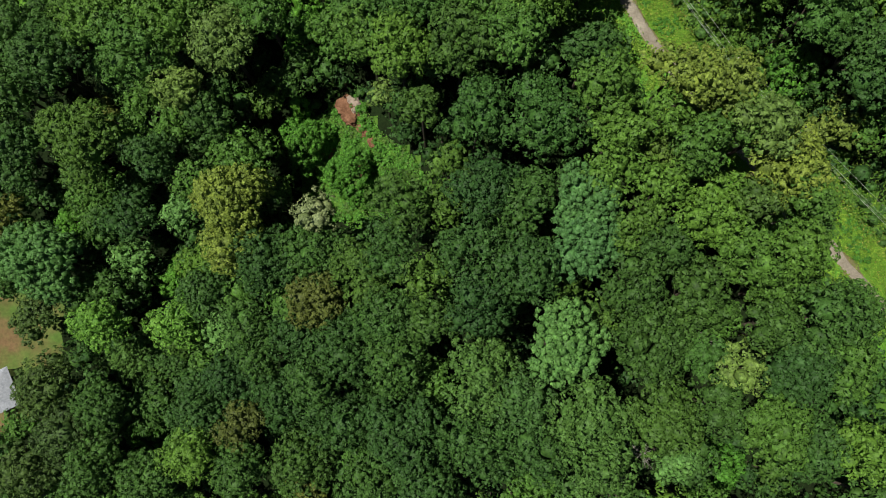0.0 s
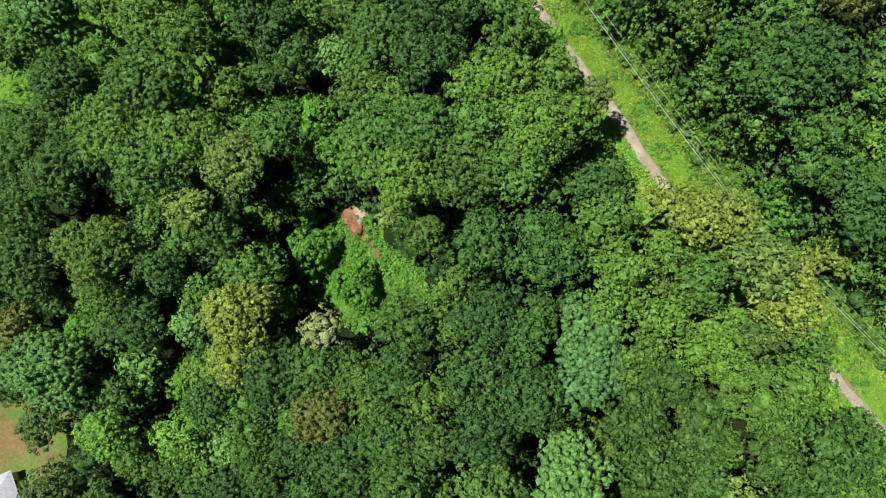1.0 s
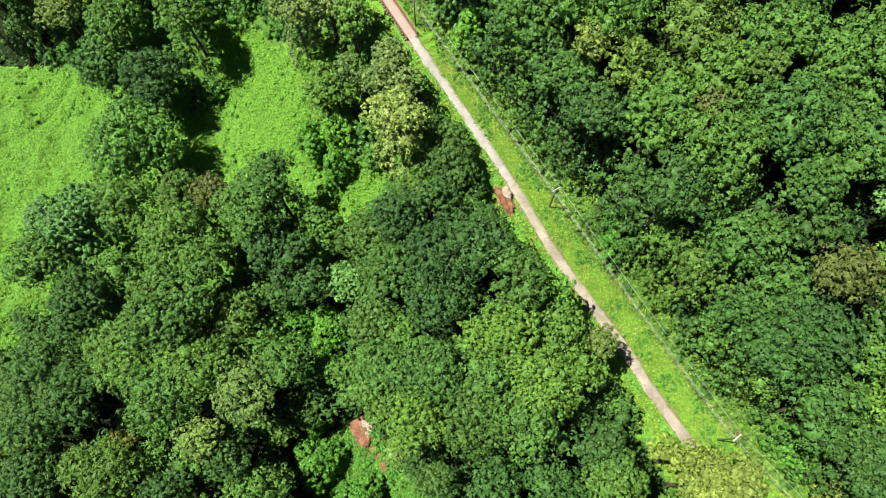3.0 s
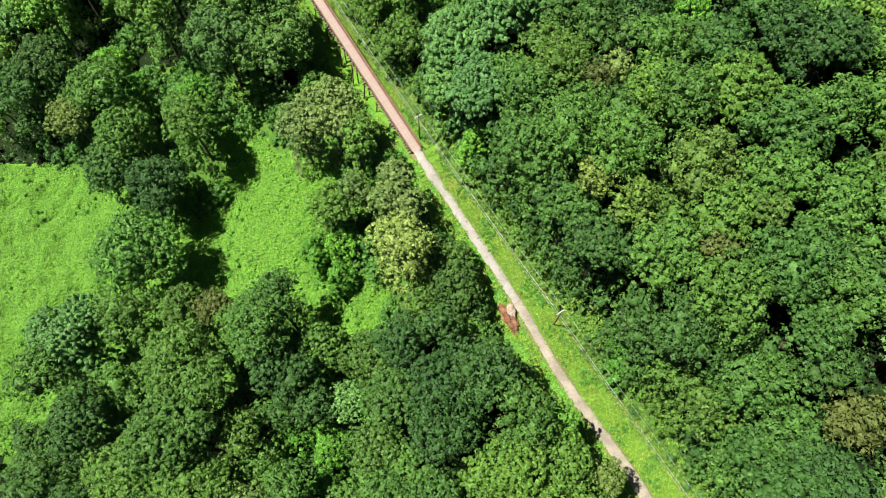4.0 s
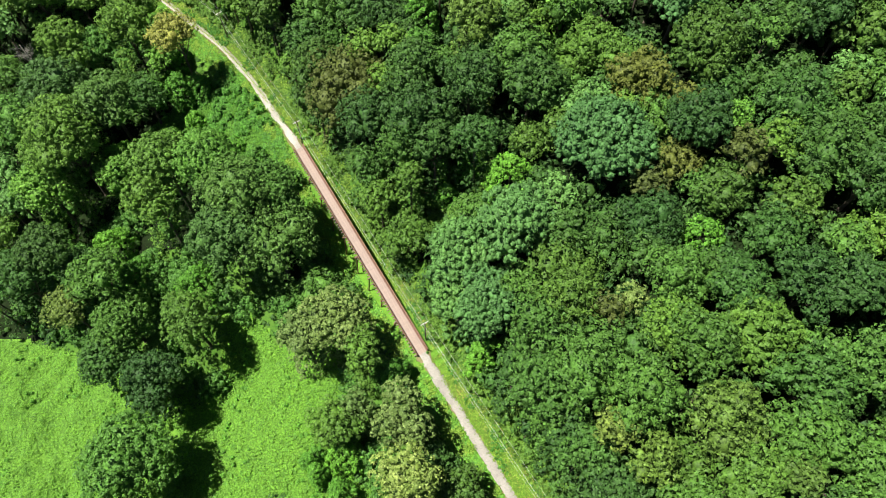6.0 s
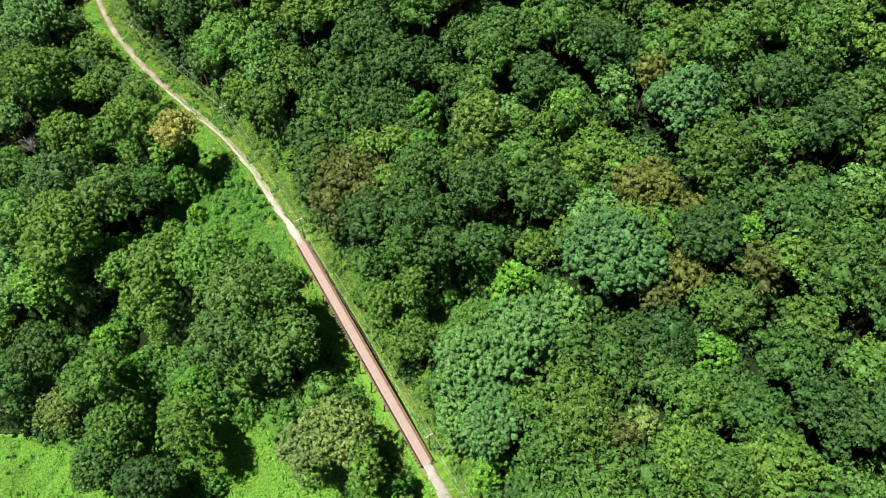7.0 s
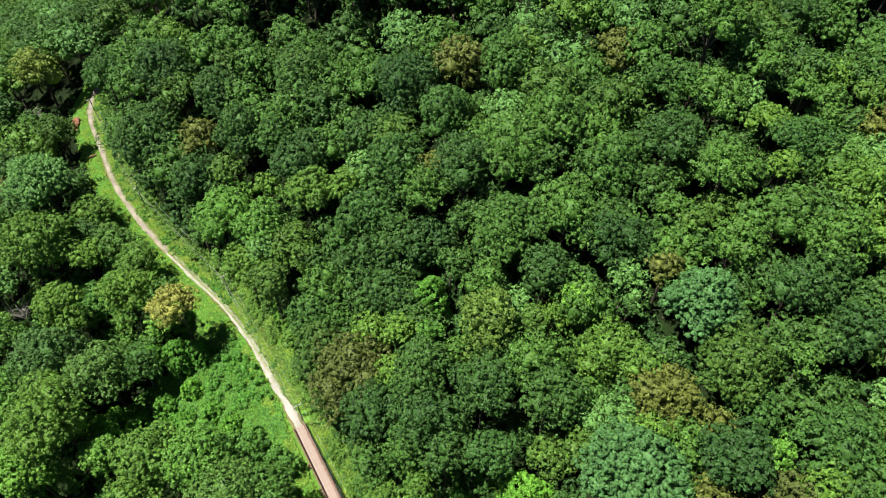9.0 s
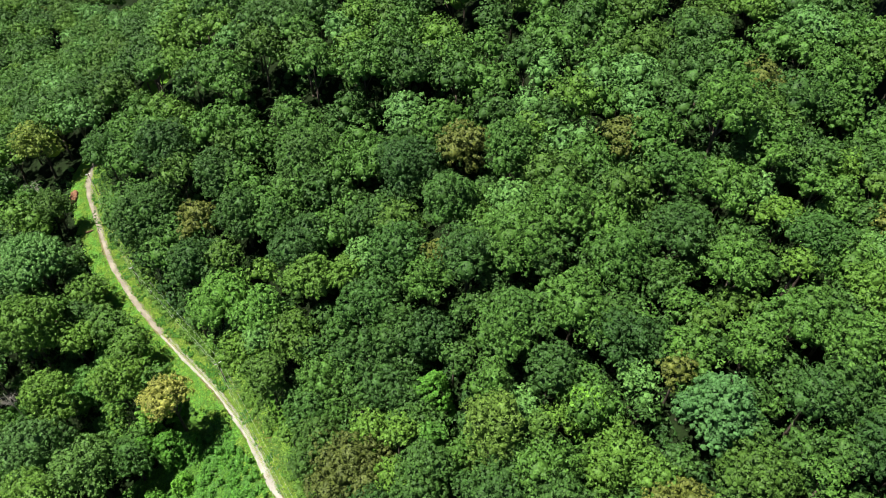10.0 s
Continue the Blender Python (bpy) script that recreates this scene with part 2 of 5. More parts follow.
def grid_lines(lo, hi, step, far):
    """Even lines over the seen part, wider and wider ones out to the horizon."""
    a = list(np.arange(lo, hi + step, step))
    d, left, right = step, a[0], a[-1]
    while right < far:
        d *= 1.35
        left, right = left - d, right + d
        a = [left] + a + [right]
    return np.array(a)


def mesh_object(name, verts, faces, materials, parent=None, label="", index=None, smooth=False):
    """One mesh object from arrays; faces all of one size."""
    me = bpy.data.meshes.new(name)
    verts, faces = np.asarray(verts, np.float32), np.asarray(faces, np.int32)
    n, k = faces.shape
    me.vertices.add(len(verts))
    me.vertices.foreach_set("co", verts.ravel())
    me.loops.add(n * k)
    me.loops.foreach_set("vertex_index", faces.ravel())
    me.polygons.add(n)
    me.polygons.foreach_set("loop_start", np.arange(0, n * k, k, dtype=np.int32))
    me.polygons.foreach_set("loop_total", np.full(n, k, np.int32))
    for m in materials if isinstance(materials, (list, tuple)) else [materials]:
        me.materials.append(m)
    if index is not None:
        me.polygons.foreach_set("material_index", np.asarray(index, np.int32))
    me.polygons.foreach_set("use_smooth", np.full(n, smooth, bool))
    me.update(calc_edges=True)
    ob = new(name, me)
    if parent is not None:
        ob.parent = parent
    if label:
        ob["label"] = label
    return ob


def part(name, bm, material, parent=None, label=""):
    """One bmesh as one mesh object under a thing or a part."""
    me = bpy.data.meshes.new(name)
    bm.to_mesh(me)
    bm.free()
    me.materials.append(material)
    ob = new(name, me)
    if parent is not None:
        ob.parent = parent
    if label:
        ob["label"] = label
    return ob


def box(bm, size, m):
    bmesh.ops.create_cube(bm, size=1.0, matrix=m @ Matrix.Diagonal((*size, 1)))


def tube(bm, a, b, ra, rb, sides=6):
    """A tapered round piece from a to b."""
    a, b = Vector(a), Vector(b)
    q = (b - a).to_track_quat("Z", "Y").to_matrix().to_4x4()
    bmesh.ops.create_cone(bm, cap_ends=True, segments=sides, radius1=ra, radius2=rb, depth=(b - a).length, matrix=Matrix.Translation((a + b) / 2) @ q)


gx, gy = grid_lines(-210, 150, 2.5, 3500), grid_lines(-70, 400, 2.5, 3500)
GX, GY = np.meshgrid(gx, gy)
GZ = land(GX.ravel(), GY.ravel()) - 0.06
ix = (np.arange(len(gy) - 1)[:, None] * len(gx) + np.arange(len(gx) - 1)[None, :]).ravel()
mx, my = GX.ravel()[ix] + 1.25, GY.ravel()[ix] + 1.25
mu = trail_offset(mx, my)
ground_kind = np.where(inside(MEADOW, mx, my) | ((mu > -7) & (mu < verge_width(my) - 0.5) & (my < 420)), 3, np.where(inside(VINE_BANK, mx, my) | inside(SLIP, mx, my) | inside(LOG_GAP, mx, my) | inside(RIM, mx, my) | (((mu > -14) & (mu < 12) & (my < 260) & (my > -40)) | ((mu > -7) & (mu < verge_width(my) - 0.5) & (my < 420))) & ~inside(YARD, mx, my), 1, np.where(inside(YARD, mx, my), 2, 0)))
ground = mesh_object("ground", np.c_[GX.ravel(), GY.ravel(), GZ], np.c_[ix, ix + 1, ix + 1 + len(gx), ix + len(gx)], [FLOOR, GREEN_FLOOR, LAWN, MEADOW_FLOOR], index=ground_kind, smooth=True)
tagged(ground, "wooded hillside ground with leaf litter and low growth", "ground", kind="structure")


def smooth_path(pts, step=1.5):
    """Points at even steps along a rounded line through pts, with the unit normal to the right."""
    out = []
    for i in range(len(pts) - 1):
        p0, p1, p2, p3 = pts[max(i - 1, 0)], pts[i], pts[i + 1], pts[min(i + 2, len(pts) - 1)]
        n = max(2, int(np.hypot(*(p2 - p1)) / step))
        for t in np.arange(n) / n:
            out.append(0.5 * (2 * p1 + (p2 - p0) * t + (2 * p0 - 5 * p1 + 4 * p2 - p3) * t ** 2 + (3 * p1 - p0 - 3 * p2 + p3) * t ** 3))
    out = np.array(out + [pts[-1]])
    d = np.gradient(out, axis=0)
    d /= np.hypot(d[:, 0], d[:, 1])[:, None]
    return out, np.c_[d[:, 1], -d[:, 0]]


def trail_strip(name, pts, half, z, material, label, ragged=0.25, seed=3):
    """A strip of trail with uneven edges and a slight crown."""
    rng = np.random.default_rng(seed)
    c, n = smooth_path(pts, 0.8)
    m = len(c)
    edge = lambda: np.convolve(rng.normal(0, ragged, m + 4), np.ones(5) / 5, "valid") * 1.6
    lw, rw = half + edge(), half + edge()
    offs = np.stack([-lw - 0.35, -lw, -0.35 * lw, 0.0 * lw, 0.35 * rw, rw, rw + 0.35], 1)
    zz = np.array([-0.25, 0.0, 0.02, 0.05, 0.02, 0.0, -0.25]) + z
    v = np.concatenate([np.stack([c[:, 0, None] + n[:, 0, None] * offs, c[:, 1, None] + n[:, 1, None] * offs, np.broadcast_to(zz, offs.shape)], 2)], 0).reshape(-1, 3)
    i = (np.arange(m - 1)[:, None] * 7 + np.arange(6)[None, :]).ravel()
    ob = mesh_object(name, v, np.c_[i, i + 1, i + 8, i + 7], material, smooth=True)
    return tagged(ob, label, "trail", kind="structure")


for pts, gravel, half in ((TRAIL[:9], GRAVEL, 1.0), (TRAIL[8:12], PALE_GRAVEL, 1.0), (TRAIL[12:18], PALE_GRAVEL, 0.86), (TRAIL[17:24], GRAVEL, 0.9)):
    trail_strip("trail_shoulder", pts, half + 0.28, 0.0, DIRT, "worn earth shoulder along the gravel trail", 0.4, 5)
    trail_strip("trail", pts, half, 0.05, gravel, "pale compacted gravel trail through the woods", 0.16)


# ---- foliage ----
KNOB = np.array([(0.95, 0, -0.5), (0.48, 0.82, -0.5), (-0.48, 0.82, -0.5), (-0.95, 0, -0.5), (-0.48, -0.82, -0.5), (0.48, -0.82, -0.5), (0.5, 0.29, 0.75), (-0.5, 0.29, 0.75), (0, -0.58, 0.75)])
KNOB_FACES = np.array([(0, 1, 6), (1, 2, 6), (6, 2, 7), (2, 3, 7), (3, 4, 7), (7, 4, 8), (4, 5, 8), (5, 0, 8), (8, 0, 6), (6, 7, 8)])


bm = bmesh.new()
bmesh.ops.create_icosphere(bm, subdivisions=1, radius=1.0)
bm.verts.index_update()
BALL, BALL_FACES = np.array([v.co[:] for v in bm.verts]), np.array([[v.index for v in f.verts] for f in bm.faces])
bm.free()


def unit(v):
    return v / (np.linalg.norm(v, axis=-1, keepdims=True) + 1e-9)


def sprays(rng, p, n, size):
    """Leaf sprays: small pointed blades at p that face roughly along n. Returns verts, three to a blade."""
    t = unit(np.cross(n, rng.normal(size=p.shape)))
    s = np.cross(n, t)
    a = (size * rng.uniform(0.6, 1.45, len(p)))[:, None]
    b = a * rng.uniform(0.5, 0.75, len(p))[:, None]
    dip = n * a * rng.uniform(-0.1, 0.3, len(p))[:, None]
    return np.stack([p + t * a - dip, p - t * a * 0.6 + s * b, p - t * a * 0.6 - s * b], 1).reshape(-1, 3)


def dome_lobes(rng, radius, tall, spacing, domes=7, low=-0.08):
    """Clump centres over a crown made of several rounded boughs, the way each one faces, and the boughs."""
    boughs = []
    if domes == 1:
        boughs.append((0.0, 0.0, 0.0, radius))
    for i in range(domes if domes > 1 else 0):
        cz = 1 - 1.08 * (i + 0.35) / domes + rng.normal(0, 0.05)
        a = i * 2.39996 + rng.uniform(-0.35, 0.35) + radius
        w = math.sqrt(max(1 - cz * cz, 0.0)) * rng.uniform(0.46, 0.78)
        boughs.append((w * math.cos(a) * radius, w * math.sin(a) * radius, (cz * 0.62 + rng.uniform(-0.14, 0.08)) * tall, rng.uniform(0.3, 0.52) * radius))
    cs, ns = [], []
    for x, y, z, r in boughs:
        h = tall * r / radius * 1.05
        m = max(7, int(2 * math.pi * r * r * (1 - low) * 1.1 / (spacing * spacing * 0.87)))
        k = np.arange(m) + 0.5
        cz = np.clip(1 - (1 - low) * k / m + rng.normal(0, 0.06, m), low, 1)
        th = k * 2.39996 + rng.normal(0, 0.15, m) + x
        w = np.sqrt(1 - cz ** 2)
        d = np.c_[w * np.cos(th), w * np.sin(th), cz]
        bump = 1 + rng.normal(0, 0.09, m)
        cs.append(d * bump[:, None] * [r, r, h] + [x, y, z]), ns.append(d)
    c, n = np.concatenate(cs), np.concatenate(ns)
    keep = np.ones(len(c), bool)
    for x, y, z, r in boughs:
        q = (c - [x, y, z]) / [r, r, tall * r / radius * 1.05]
        keep &= (q ** 2).sum(1) > 0.58
    return c[keep], n[keep], [(x, y, z, 0.74 * r, 0.74 * tall * r / radius) for x, y, z, r in boughs]


def inner_mass(rng, boughs):
    """The leafy inside of each bough: a rough closed lump under its clumps."""
    v = np.concatenate([[x, y, z] + BALL * [r, r, h] * rng.uniform(0.88, 1.06, (len(BALL), 1)) for x, y, z, r, h in boughs])
    f = np.concatenate([BALL_FACES + i * len(BALL) for i in range(len(boughs))])
    return v, f


def drape_lobes(rng, radius, tall, spacing):
    """Clumps over a vine-hung tower that spreads towards the ground."""
    m = max(14, int(math.pi * radius * math.hypot(radius, tall) * 1.15 / (spacing * spacing * 0.87)))
    f = np.sqrt((np.arange(m) + 0.5) / m)
    th = np.arange(m) * 2.39996 + rng.normal(0, 0.15, m)
    w = radius * (0.25 + 0.75 * f ** 0.8) * (1 + 0.22 * np.sin(3 * th + rng.uniform(0, 6)) + rng.normal(0, 0.06, m))
    w *= np.minimum(1, f * 2.2)
    z = tall * (1 - f ** 1.5) + rng.normal(0, 0.25, m)
    c = np.c_[w * np.cos(th), w * np.sin(th), z]
    return c, unit(np.c_[np.cos(th), np.sin(th), np.full(m, 0.9 - 0.5) + (1 - f)])


def clump_mesh(rng, c, n, lobe, leaves, size, core_size=0.72):
    """Verts of the blades of a set of clumps, and of their leafy cores where they have any."""
    m = len(c)
    r = lobe * rng.uniform(0.7, 1.3, (m, 1)) * rng.uniform(0.75, 1.3, (m, 3)) * [1.0, 1.0, 0.9]
    d = unit(rng.normal(size=(m, leaves, 3)) + n[:, None, :] * 0.9 + [0, 0, 0.5])
    p = c[:, None, :] + d * r[:, None, :] * rng.uniform(0.82, 1.16, (m, leaves, 1))
    facing = unit(d + rng.normal(0, 0.21, d.shape) + [0, 0, 0.1])
    blades = sprays(rng, p.reshape(-1, 3), facing.reshape(-1, 3), size)
    if core_size == 0:
        return blades, np.zeros((0, 3))
    core = (c[:, None, :] + KNOB * core_size * r[:, None, :] * rng.uniform(0.7, 1.12, (m, 9, 1))).reshape(-1, 3)
    return blades, core


def foliage_faces(blades, core, mass=None):
    """One vertex and triangle list from blades, cores and inner masses."""
    tris = np.arange(len(blades)).reshape(-1, 3)
    cores = (np.arange(len(core) // 9)[:, None, None] * 9 + KNOB_FACES[None] + len(blades)).reshape(-1, 3)
    if mass is None:
        return np.concatenate([blades, core]), np.concatenate([tris, cores])
    return np.concatenate([blades, core, mass[0]]), np.concatenate([tris, cores, mass[1] + len(blades) + len(core)])


def trunk_mesh(rng, height, fork, girth, reach, limbs=5):
    """A tapered trunk that forks into limbs."""
    bm = bmesh.new()
    lean = Vector((rng.normal(0, 0.25), rng.normal(0, 0.25), 0))
    top = Vector((0, 0, fork)) + lean
    tube(bm, (0, 0, -0.6), (0, 0, 0.5), girth * 1.5, girth, 7)
    tube(bm, (0, 0, 0.4), top, girth, girth * 0.7, 7)
    tube(bm, top, top + Vector((0, 0, (height - fork) * 0.6)), girth * 0.68, girth * 0.15, 5)
    for i in range(limbs):
        a = 2 * math.pi * (i + rng.uniform(-0.3, 0.3)) / limbs
        z = fork * rng.uniform(0.8, 1.0)
        s = Vector((0, 0, z)) + lean * (z / fork)
        e = s + Vector((math.cos(a) * reach * 0.55, math.sin(a) * reach * 0.55, (height - z) * rng.uniform(0.35, 0.6)))
        tube(bm, s, e, girth * 0.42, girth * 0.1, 5)
    return bm


LABELS = {
    "D": "tall broadleaf tree with a dense dark green crown", "M": "broadleaf forest tree with a full mid-green crown", "M2": "broadleaf tree with a soft even green crown",
    "L": "broadleaf tree with a fresh light green crown", "O": "broadleaf tree with an olive green crown", "Y": "broadleaf tree with a yellowish green crown",
    "B": "large round-headed tree with a blue-green clumped crown", "R": "forest tree with a thin brownish olive crown", "R2": "broadleaf tree with tan tips over green",
    "G": "small tree turned golden brown beside the trail", "P": "broadleaf tree with pale seed tips over its crown", "P2": "tree with a greyish green airy crown",
    "W": "tree with creamy white blossom over its crown", "W2": "feathery light green tree on the trail bank", "V": "tree stump hung all over with bright green vines",
    "V2": "rounded tree wrapped in soft green vines", "Z": "young broadleaf tree with a fresh lime green crown", "K": "tree with a dull brownish green crown by the yard",
}
PLANTED = []


def tree(kind, x, y, radius, height, overhang=False):
    """One tree with trunk and crown, rooted on the slope."""
    rng = np.random.default_rng(len(PLANTED) + 11)
    u = float(trail_offset(np.array([x]), np.array([y]))[0])
    room = 1.1 * radius + 3.5 if 138 < y < 216 else (1.0 * radius + 4.6 if y >= 216 else 0.9 * radius + (4.6 if 92 < y < 138 else 2.6))
    if y > 62 and -room < u < 0 and not overhang:
        x, y = x - (room + u) * 0.85, y - (room + u) * 0.5
        height = min(height, max(2.0 * radius, 14.0)) if y < 140 else height
    room = 0.8 * radius + float(verge_width(y)) + 1.2
    if 0 <= u < room:
        top = height + land_at(x, y)
        x, y = x + (room - u) * 0.85, y + (room - u) * 0.5
        height = max(top - land_at(x, y), 1.8 * radius)
    z = land_at(x, y)
    PLANTED.append((x, y, radius, height))
    ob = new("vine_covered_tree" if kind == "V" else "broadleaf_tree")
    ob.location = (x, y, z)
    tagged(ob, LABELS[kind], "tree", "trees of the wooded valley")
    size, mass = 0.325, None
    if kind == "V":
        c, n = drape_lobes(rng, radius, height, 1.3)
        blades, core = clump_mesh(rng, c, n, 0.82, 22, 0.28)
        part("trunk", trunk_mesh(rng, height * 0.9, height * 0.5, 0.22, radius * 0.4, 3), BARK, ob)
    else:
        tall = radius * (0.95 if kind == "B" else 1.12)
        grain = 1.0 if kind == "B" else rng.uniform(0.74, 1.12)
        spacing = 1.35 if kind == "B" else 1.6 * grain
        domes = 1 if radius < 2.8 else int(4 + 0.65 * radius + rng.integers(0, 3))
        c, n, boughs = dome_lobes(rng, radius, tall, spacing, domes)
        thin = kind in ("R", "P2", "K", "W")
        if thin:
            pick = rng.random(len(c)) < (0.6 if kind == "W" else 0.85)
            c, n = c[pick], n[pick]
        c = c + [0, 0, height - tall * 1.02]
        mass = inner_mass(rng, [(bx, by, bz + height - tall * 1.02, br, bh) for bx, by, bz, br, bh in boughs])
        edge = [(x + 1.3 * radius * math.cos(a), y + 1.3 * radius * math.sin(a)) for a in np.arange(8) * math.pi / 4]
        if 0 <= u < 20 or math.hypot(x + 5, y - 205) < 42 or inside(VALLEY, np.array([x]), np.array([y]))[0] or inside(MEADOW, np.array([e[0] for e in edge]), np.array([e[1] for e in edge])).any():
            low, out_way = drape_lobes(rng, radius * 0.85, max(height - tall, 2.0), 1.9)
            c, n = np.concatenate([c, low]), np.concatenate([n, out_way])
        blades, core = clump_mesh(rng, c, n, 0.72 if kind == "B" else 0.8 * grain, 11 if kind == "B" else 17, 0.26 if kind == "B" else size, 0.85 if kind == "B" else 0)
        part("trunk", trunk_mesh(rng, height, max(2.0, height - 1.9 * tall), 0.16 + 0.045 * radius, radius), BARK, ob)
    v, f = foliage_faces(blades, core, mass)
    mesh_object("crown", v, f, LEAF[kind], ob, smooth=True)
    return ob


# some south-west valley trees take dark leaf D in place of a cloud's shade
tree("B", 21.0, -1.7, 6.8, 39.5)
tree("B", 25.3, 15.9, 6.5, 31.4)
tree("B", -92.7, 16.8, 9.0, 28.3)
tree("B", 25.2, 23.6, 6.2, 30.3)
tree("B", -97.6, 100.7, 10.3, 35.0)
tree("B", 4.0, 149.3, 6.6, 19.1)
tree("B", -3.3, 151.6, 6.0, 20.3)
tree("B", -0.7, 161.4, 8.5, 18.2)
tree("B", 10.0, 164.5, 8.9, 18.7)
tree("B", 27.7, 178.3, 10.4, 19.5)
tree("B", 46.8, 210.8, 8.5, 21.4)
tree("B", -137.5, 281.5, 9.6, 30.0)
tree("D", -16.0, -30.5, 6.4, 31.5)
tree("D", -64.6, -30.3, 6.6, 26.8)
tree("D", -2.7, -30.0, 6.6, 34.1)
tree("D", -76.9, -29.0, 6.6, 27.1)
tree("D", 7.2, -21.3, 7.9, 36.0)
tree("D", 18.5, -20.7, 6.7, 36.3)
tree("D", -7.2, -19.9, 8.2, 33.7)
tree("D", 62.3, -18.3, 5.9, 30.0)
tree("D", -22.2, -16.5, 8.8, 31.6)
tree("D", -75.7, -15.9, 6.2, 27.0)
tree("D", -53.1, -15.5, 6.6, 30.3)
tree("D", -34.9, -13.1, 6.6, 29.7)
tree("D", -45.9, -9.5, 6.0, 29.7)
tree("D", 59.1, -6.2, 5.9, 29.6)
tree("D", -9.4, -5.3, 7.1, 33.6)
tree("D", -41.0, -4.6, 6.3, 30.9)
tree("D", -21.6, -2.1, 8.6, 31.5)
tree("D", -32.0, 0.3, 6.9, 30.4)
tree("D", -42.0, 1.5, 5.7, 31.7)
tree("D", 63.8, 2.9, 6.7, 28.2)
tree("D", 6.7, 5.3, 6.4, 37.9)
tree("D", -52.9, 9.0, 5.9, 30.1)
tree("D", 15.4, 12.0, 6.3, 34.7)
tree("D", 5.6, 14.2, 6.7, 36.5)
tree("D", -9.3, 15.6, 5.4, 31.1)
tree("D", 14.6, 23.0, 5.7, 31.7)
tree("D", 7.6, 25.1, 6.3, 33.0)
tree("M", 17.7, 37.8, 7.9, 32.9)
tree("M", 6.7, 39.2, 6.1, 32.3)
tree("D", 67.8, 40.2, 6.3, 28.3)
tree("D", -49.2, 46.4, 5.4, 33.7)
tree("D", 25.0, 47.0, 4.6, 30.4)
tree("D", -96.9, 54.2, 7.6, 38.5)
tree("D", -84.9, 58.4, 7.3, 42.2)
tree("D", -95.7, 64.1, 8.2, 40.2)
tree("D", 60.6, 66.6, 6.9, 24.9)
tree("D", -5.0, 75.3, 6.4, 32.2)
tree("D", -87.7, 79.6, 7.7, 40.5)
tree("D", -13.5, 83.5, 6.3, 26.3)
tree("D", -33.0, 84.0, 6.1, 24.4)
tree("D", -2.9, 85.3, 8.2, 29.4)
tree("D", 4.6, 85.8, 6.3, 31.3)
tree("D", -40.0, 89.3, 7.2, 29.7)
tree("D", 28.6, 92.9, 5.1, 30.4)
tree("O", -18.6, 92.2, 7.8, 21.0)
tree("D", -5.2, 95.7, 4.4, 28.9)
tree("D", 16.2, 107.4, 5.0, 32.6)
tree("D", 25.6, 108.5, 7.7, 31.0)
tree("D", 10.0, 115.1, 5.3, 33.1)
tree("D", 4.4, 129.8, 4.2, 32.2)
tree("D", -82.0, 142.8, 8.7, 24.0)
tree("D", 28.9, 157.7, 5.9, 9.2)
tree("D", 47.7, 179.8, 6.6, 17.1)
tree("D", -8.1, 188.5, 6.3, 28.1)
tree("D", -11.5, 196.0, 7.7, 31.3)
tree("D", 14.3, 196.8, 6.9, 26.8)
tree("D", 0.4, 199.7, 7.4, 33.9)
tree("D", -24.9, 202.0, 8.2, 22.8)
tree("D", 74.6, 203.4, 6.3, 18.3)
tree("D", 64.3, 212.4, 6.4, 22.8)
tree("D", 15.2, 226.9, 6.6, 20.6)
tree("D", -24.0, 230.6, 7.0, 14.2)
tree("D", -13.7, 243.1, 7.1, 12.8)
tree("D", -3.5, 255.3, 7.8, 22.0)
tree("D", 46.7, 256.7, 7.9, 22.6)
tree("D", -49.6, 269.8, 9.1, 19.6)
tree("D", -81.6, 271.3, 8.6, 24.4)
tree("D", -31.8, 276.3, 7.8, 14.5)
tree("D", -99.9, 290.0, 11.5, 27.2)
tree("D", -19.3, 290.3, 9.3, 19.1)
tree("D", -50.8, 298.8, 11.5, 20.9)
tree("D", -80.1, 300.5, 8.6, 18.1)
tree("D", -98.4, 310.9, 10.3, 24.2)
tree("G", -82.9, 234.6, 6.5, 25.1)
tree("K", -91.9, -30.6, 6.7, 27.3)
tree("K", -84.9, -23.4, 8.6, 28.0)
tree("K", -89.3, -11.0, 7.4, 26.8)
tree("L", -54.0, -25.1, 6.6, 29.6)
tree("L", 68.2, -18.8, 5.4, 29.1)
tree("L", 55.9, -15.6, 6.0, 30.2)
tree("L", 66.2, -5.2, 5.4, 28.1)
tree("L", 51.3, 12.3, 6.0, 28.2)
tree("L", 58.8, 14.0, 5.0, 26.3)
tree("L", 62.5, 18.5, 5.5, 21.0)
tree("L", 46.1, 20.0, 6.5, 27.8)
tree("L", 60.1, 22.0, 4.1, 25.3)
tree("L", 37.6, 24.7, 4.8, 28.8)
tree("L", 29.4, 27.8, 5.2, 30.3)
tree("L", 29.5, 33.6, 4.6, 30.5)
tree("D", -96.3, 40.5, 7.3, 34.0)
tree("L", 26.9, 42.1, 5.6, 31.0)
tree("L", 15.7, 59.0, 7.5, 32.1)
tree("L", 51.5, 59.1, 5.8, 24.7)
tree("L", 8.8, 67.7, 7.7, 31.8)
tree("L", 10.8, 78.5, 6.6, 31.5)
tree("L", 38.5, 85.2, 4.1, 24.9)
tree("L", -30.8, 126.2, 4.7, 21.8)
tree("L", -23.2, 140.3, 4.7, 23.8)
tree("L", -70.3, 155.0, 7.0, 27.0)
tree("L", 34.7, 202.7, 5.5, 14.0)
tree("L", 28.0, 209.0, 8.0, 14.0)
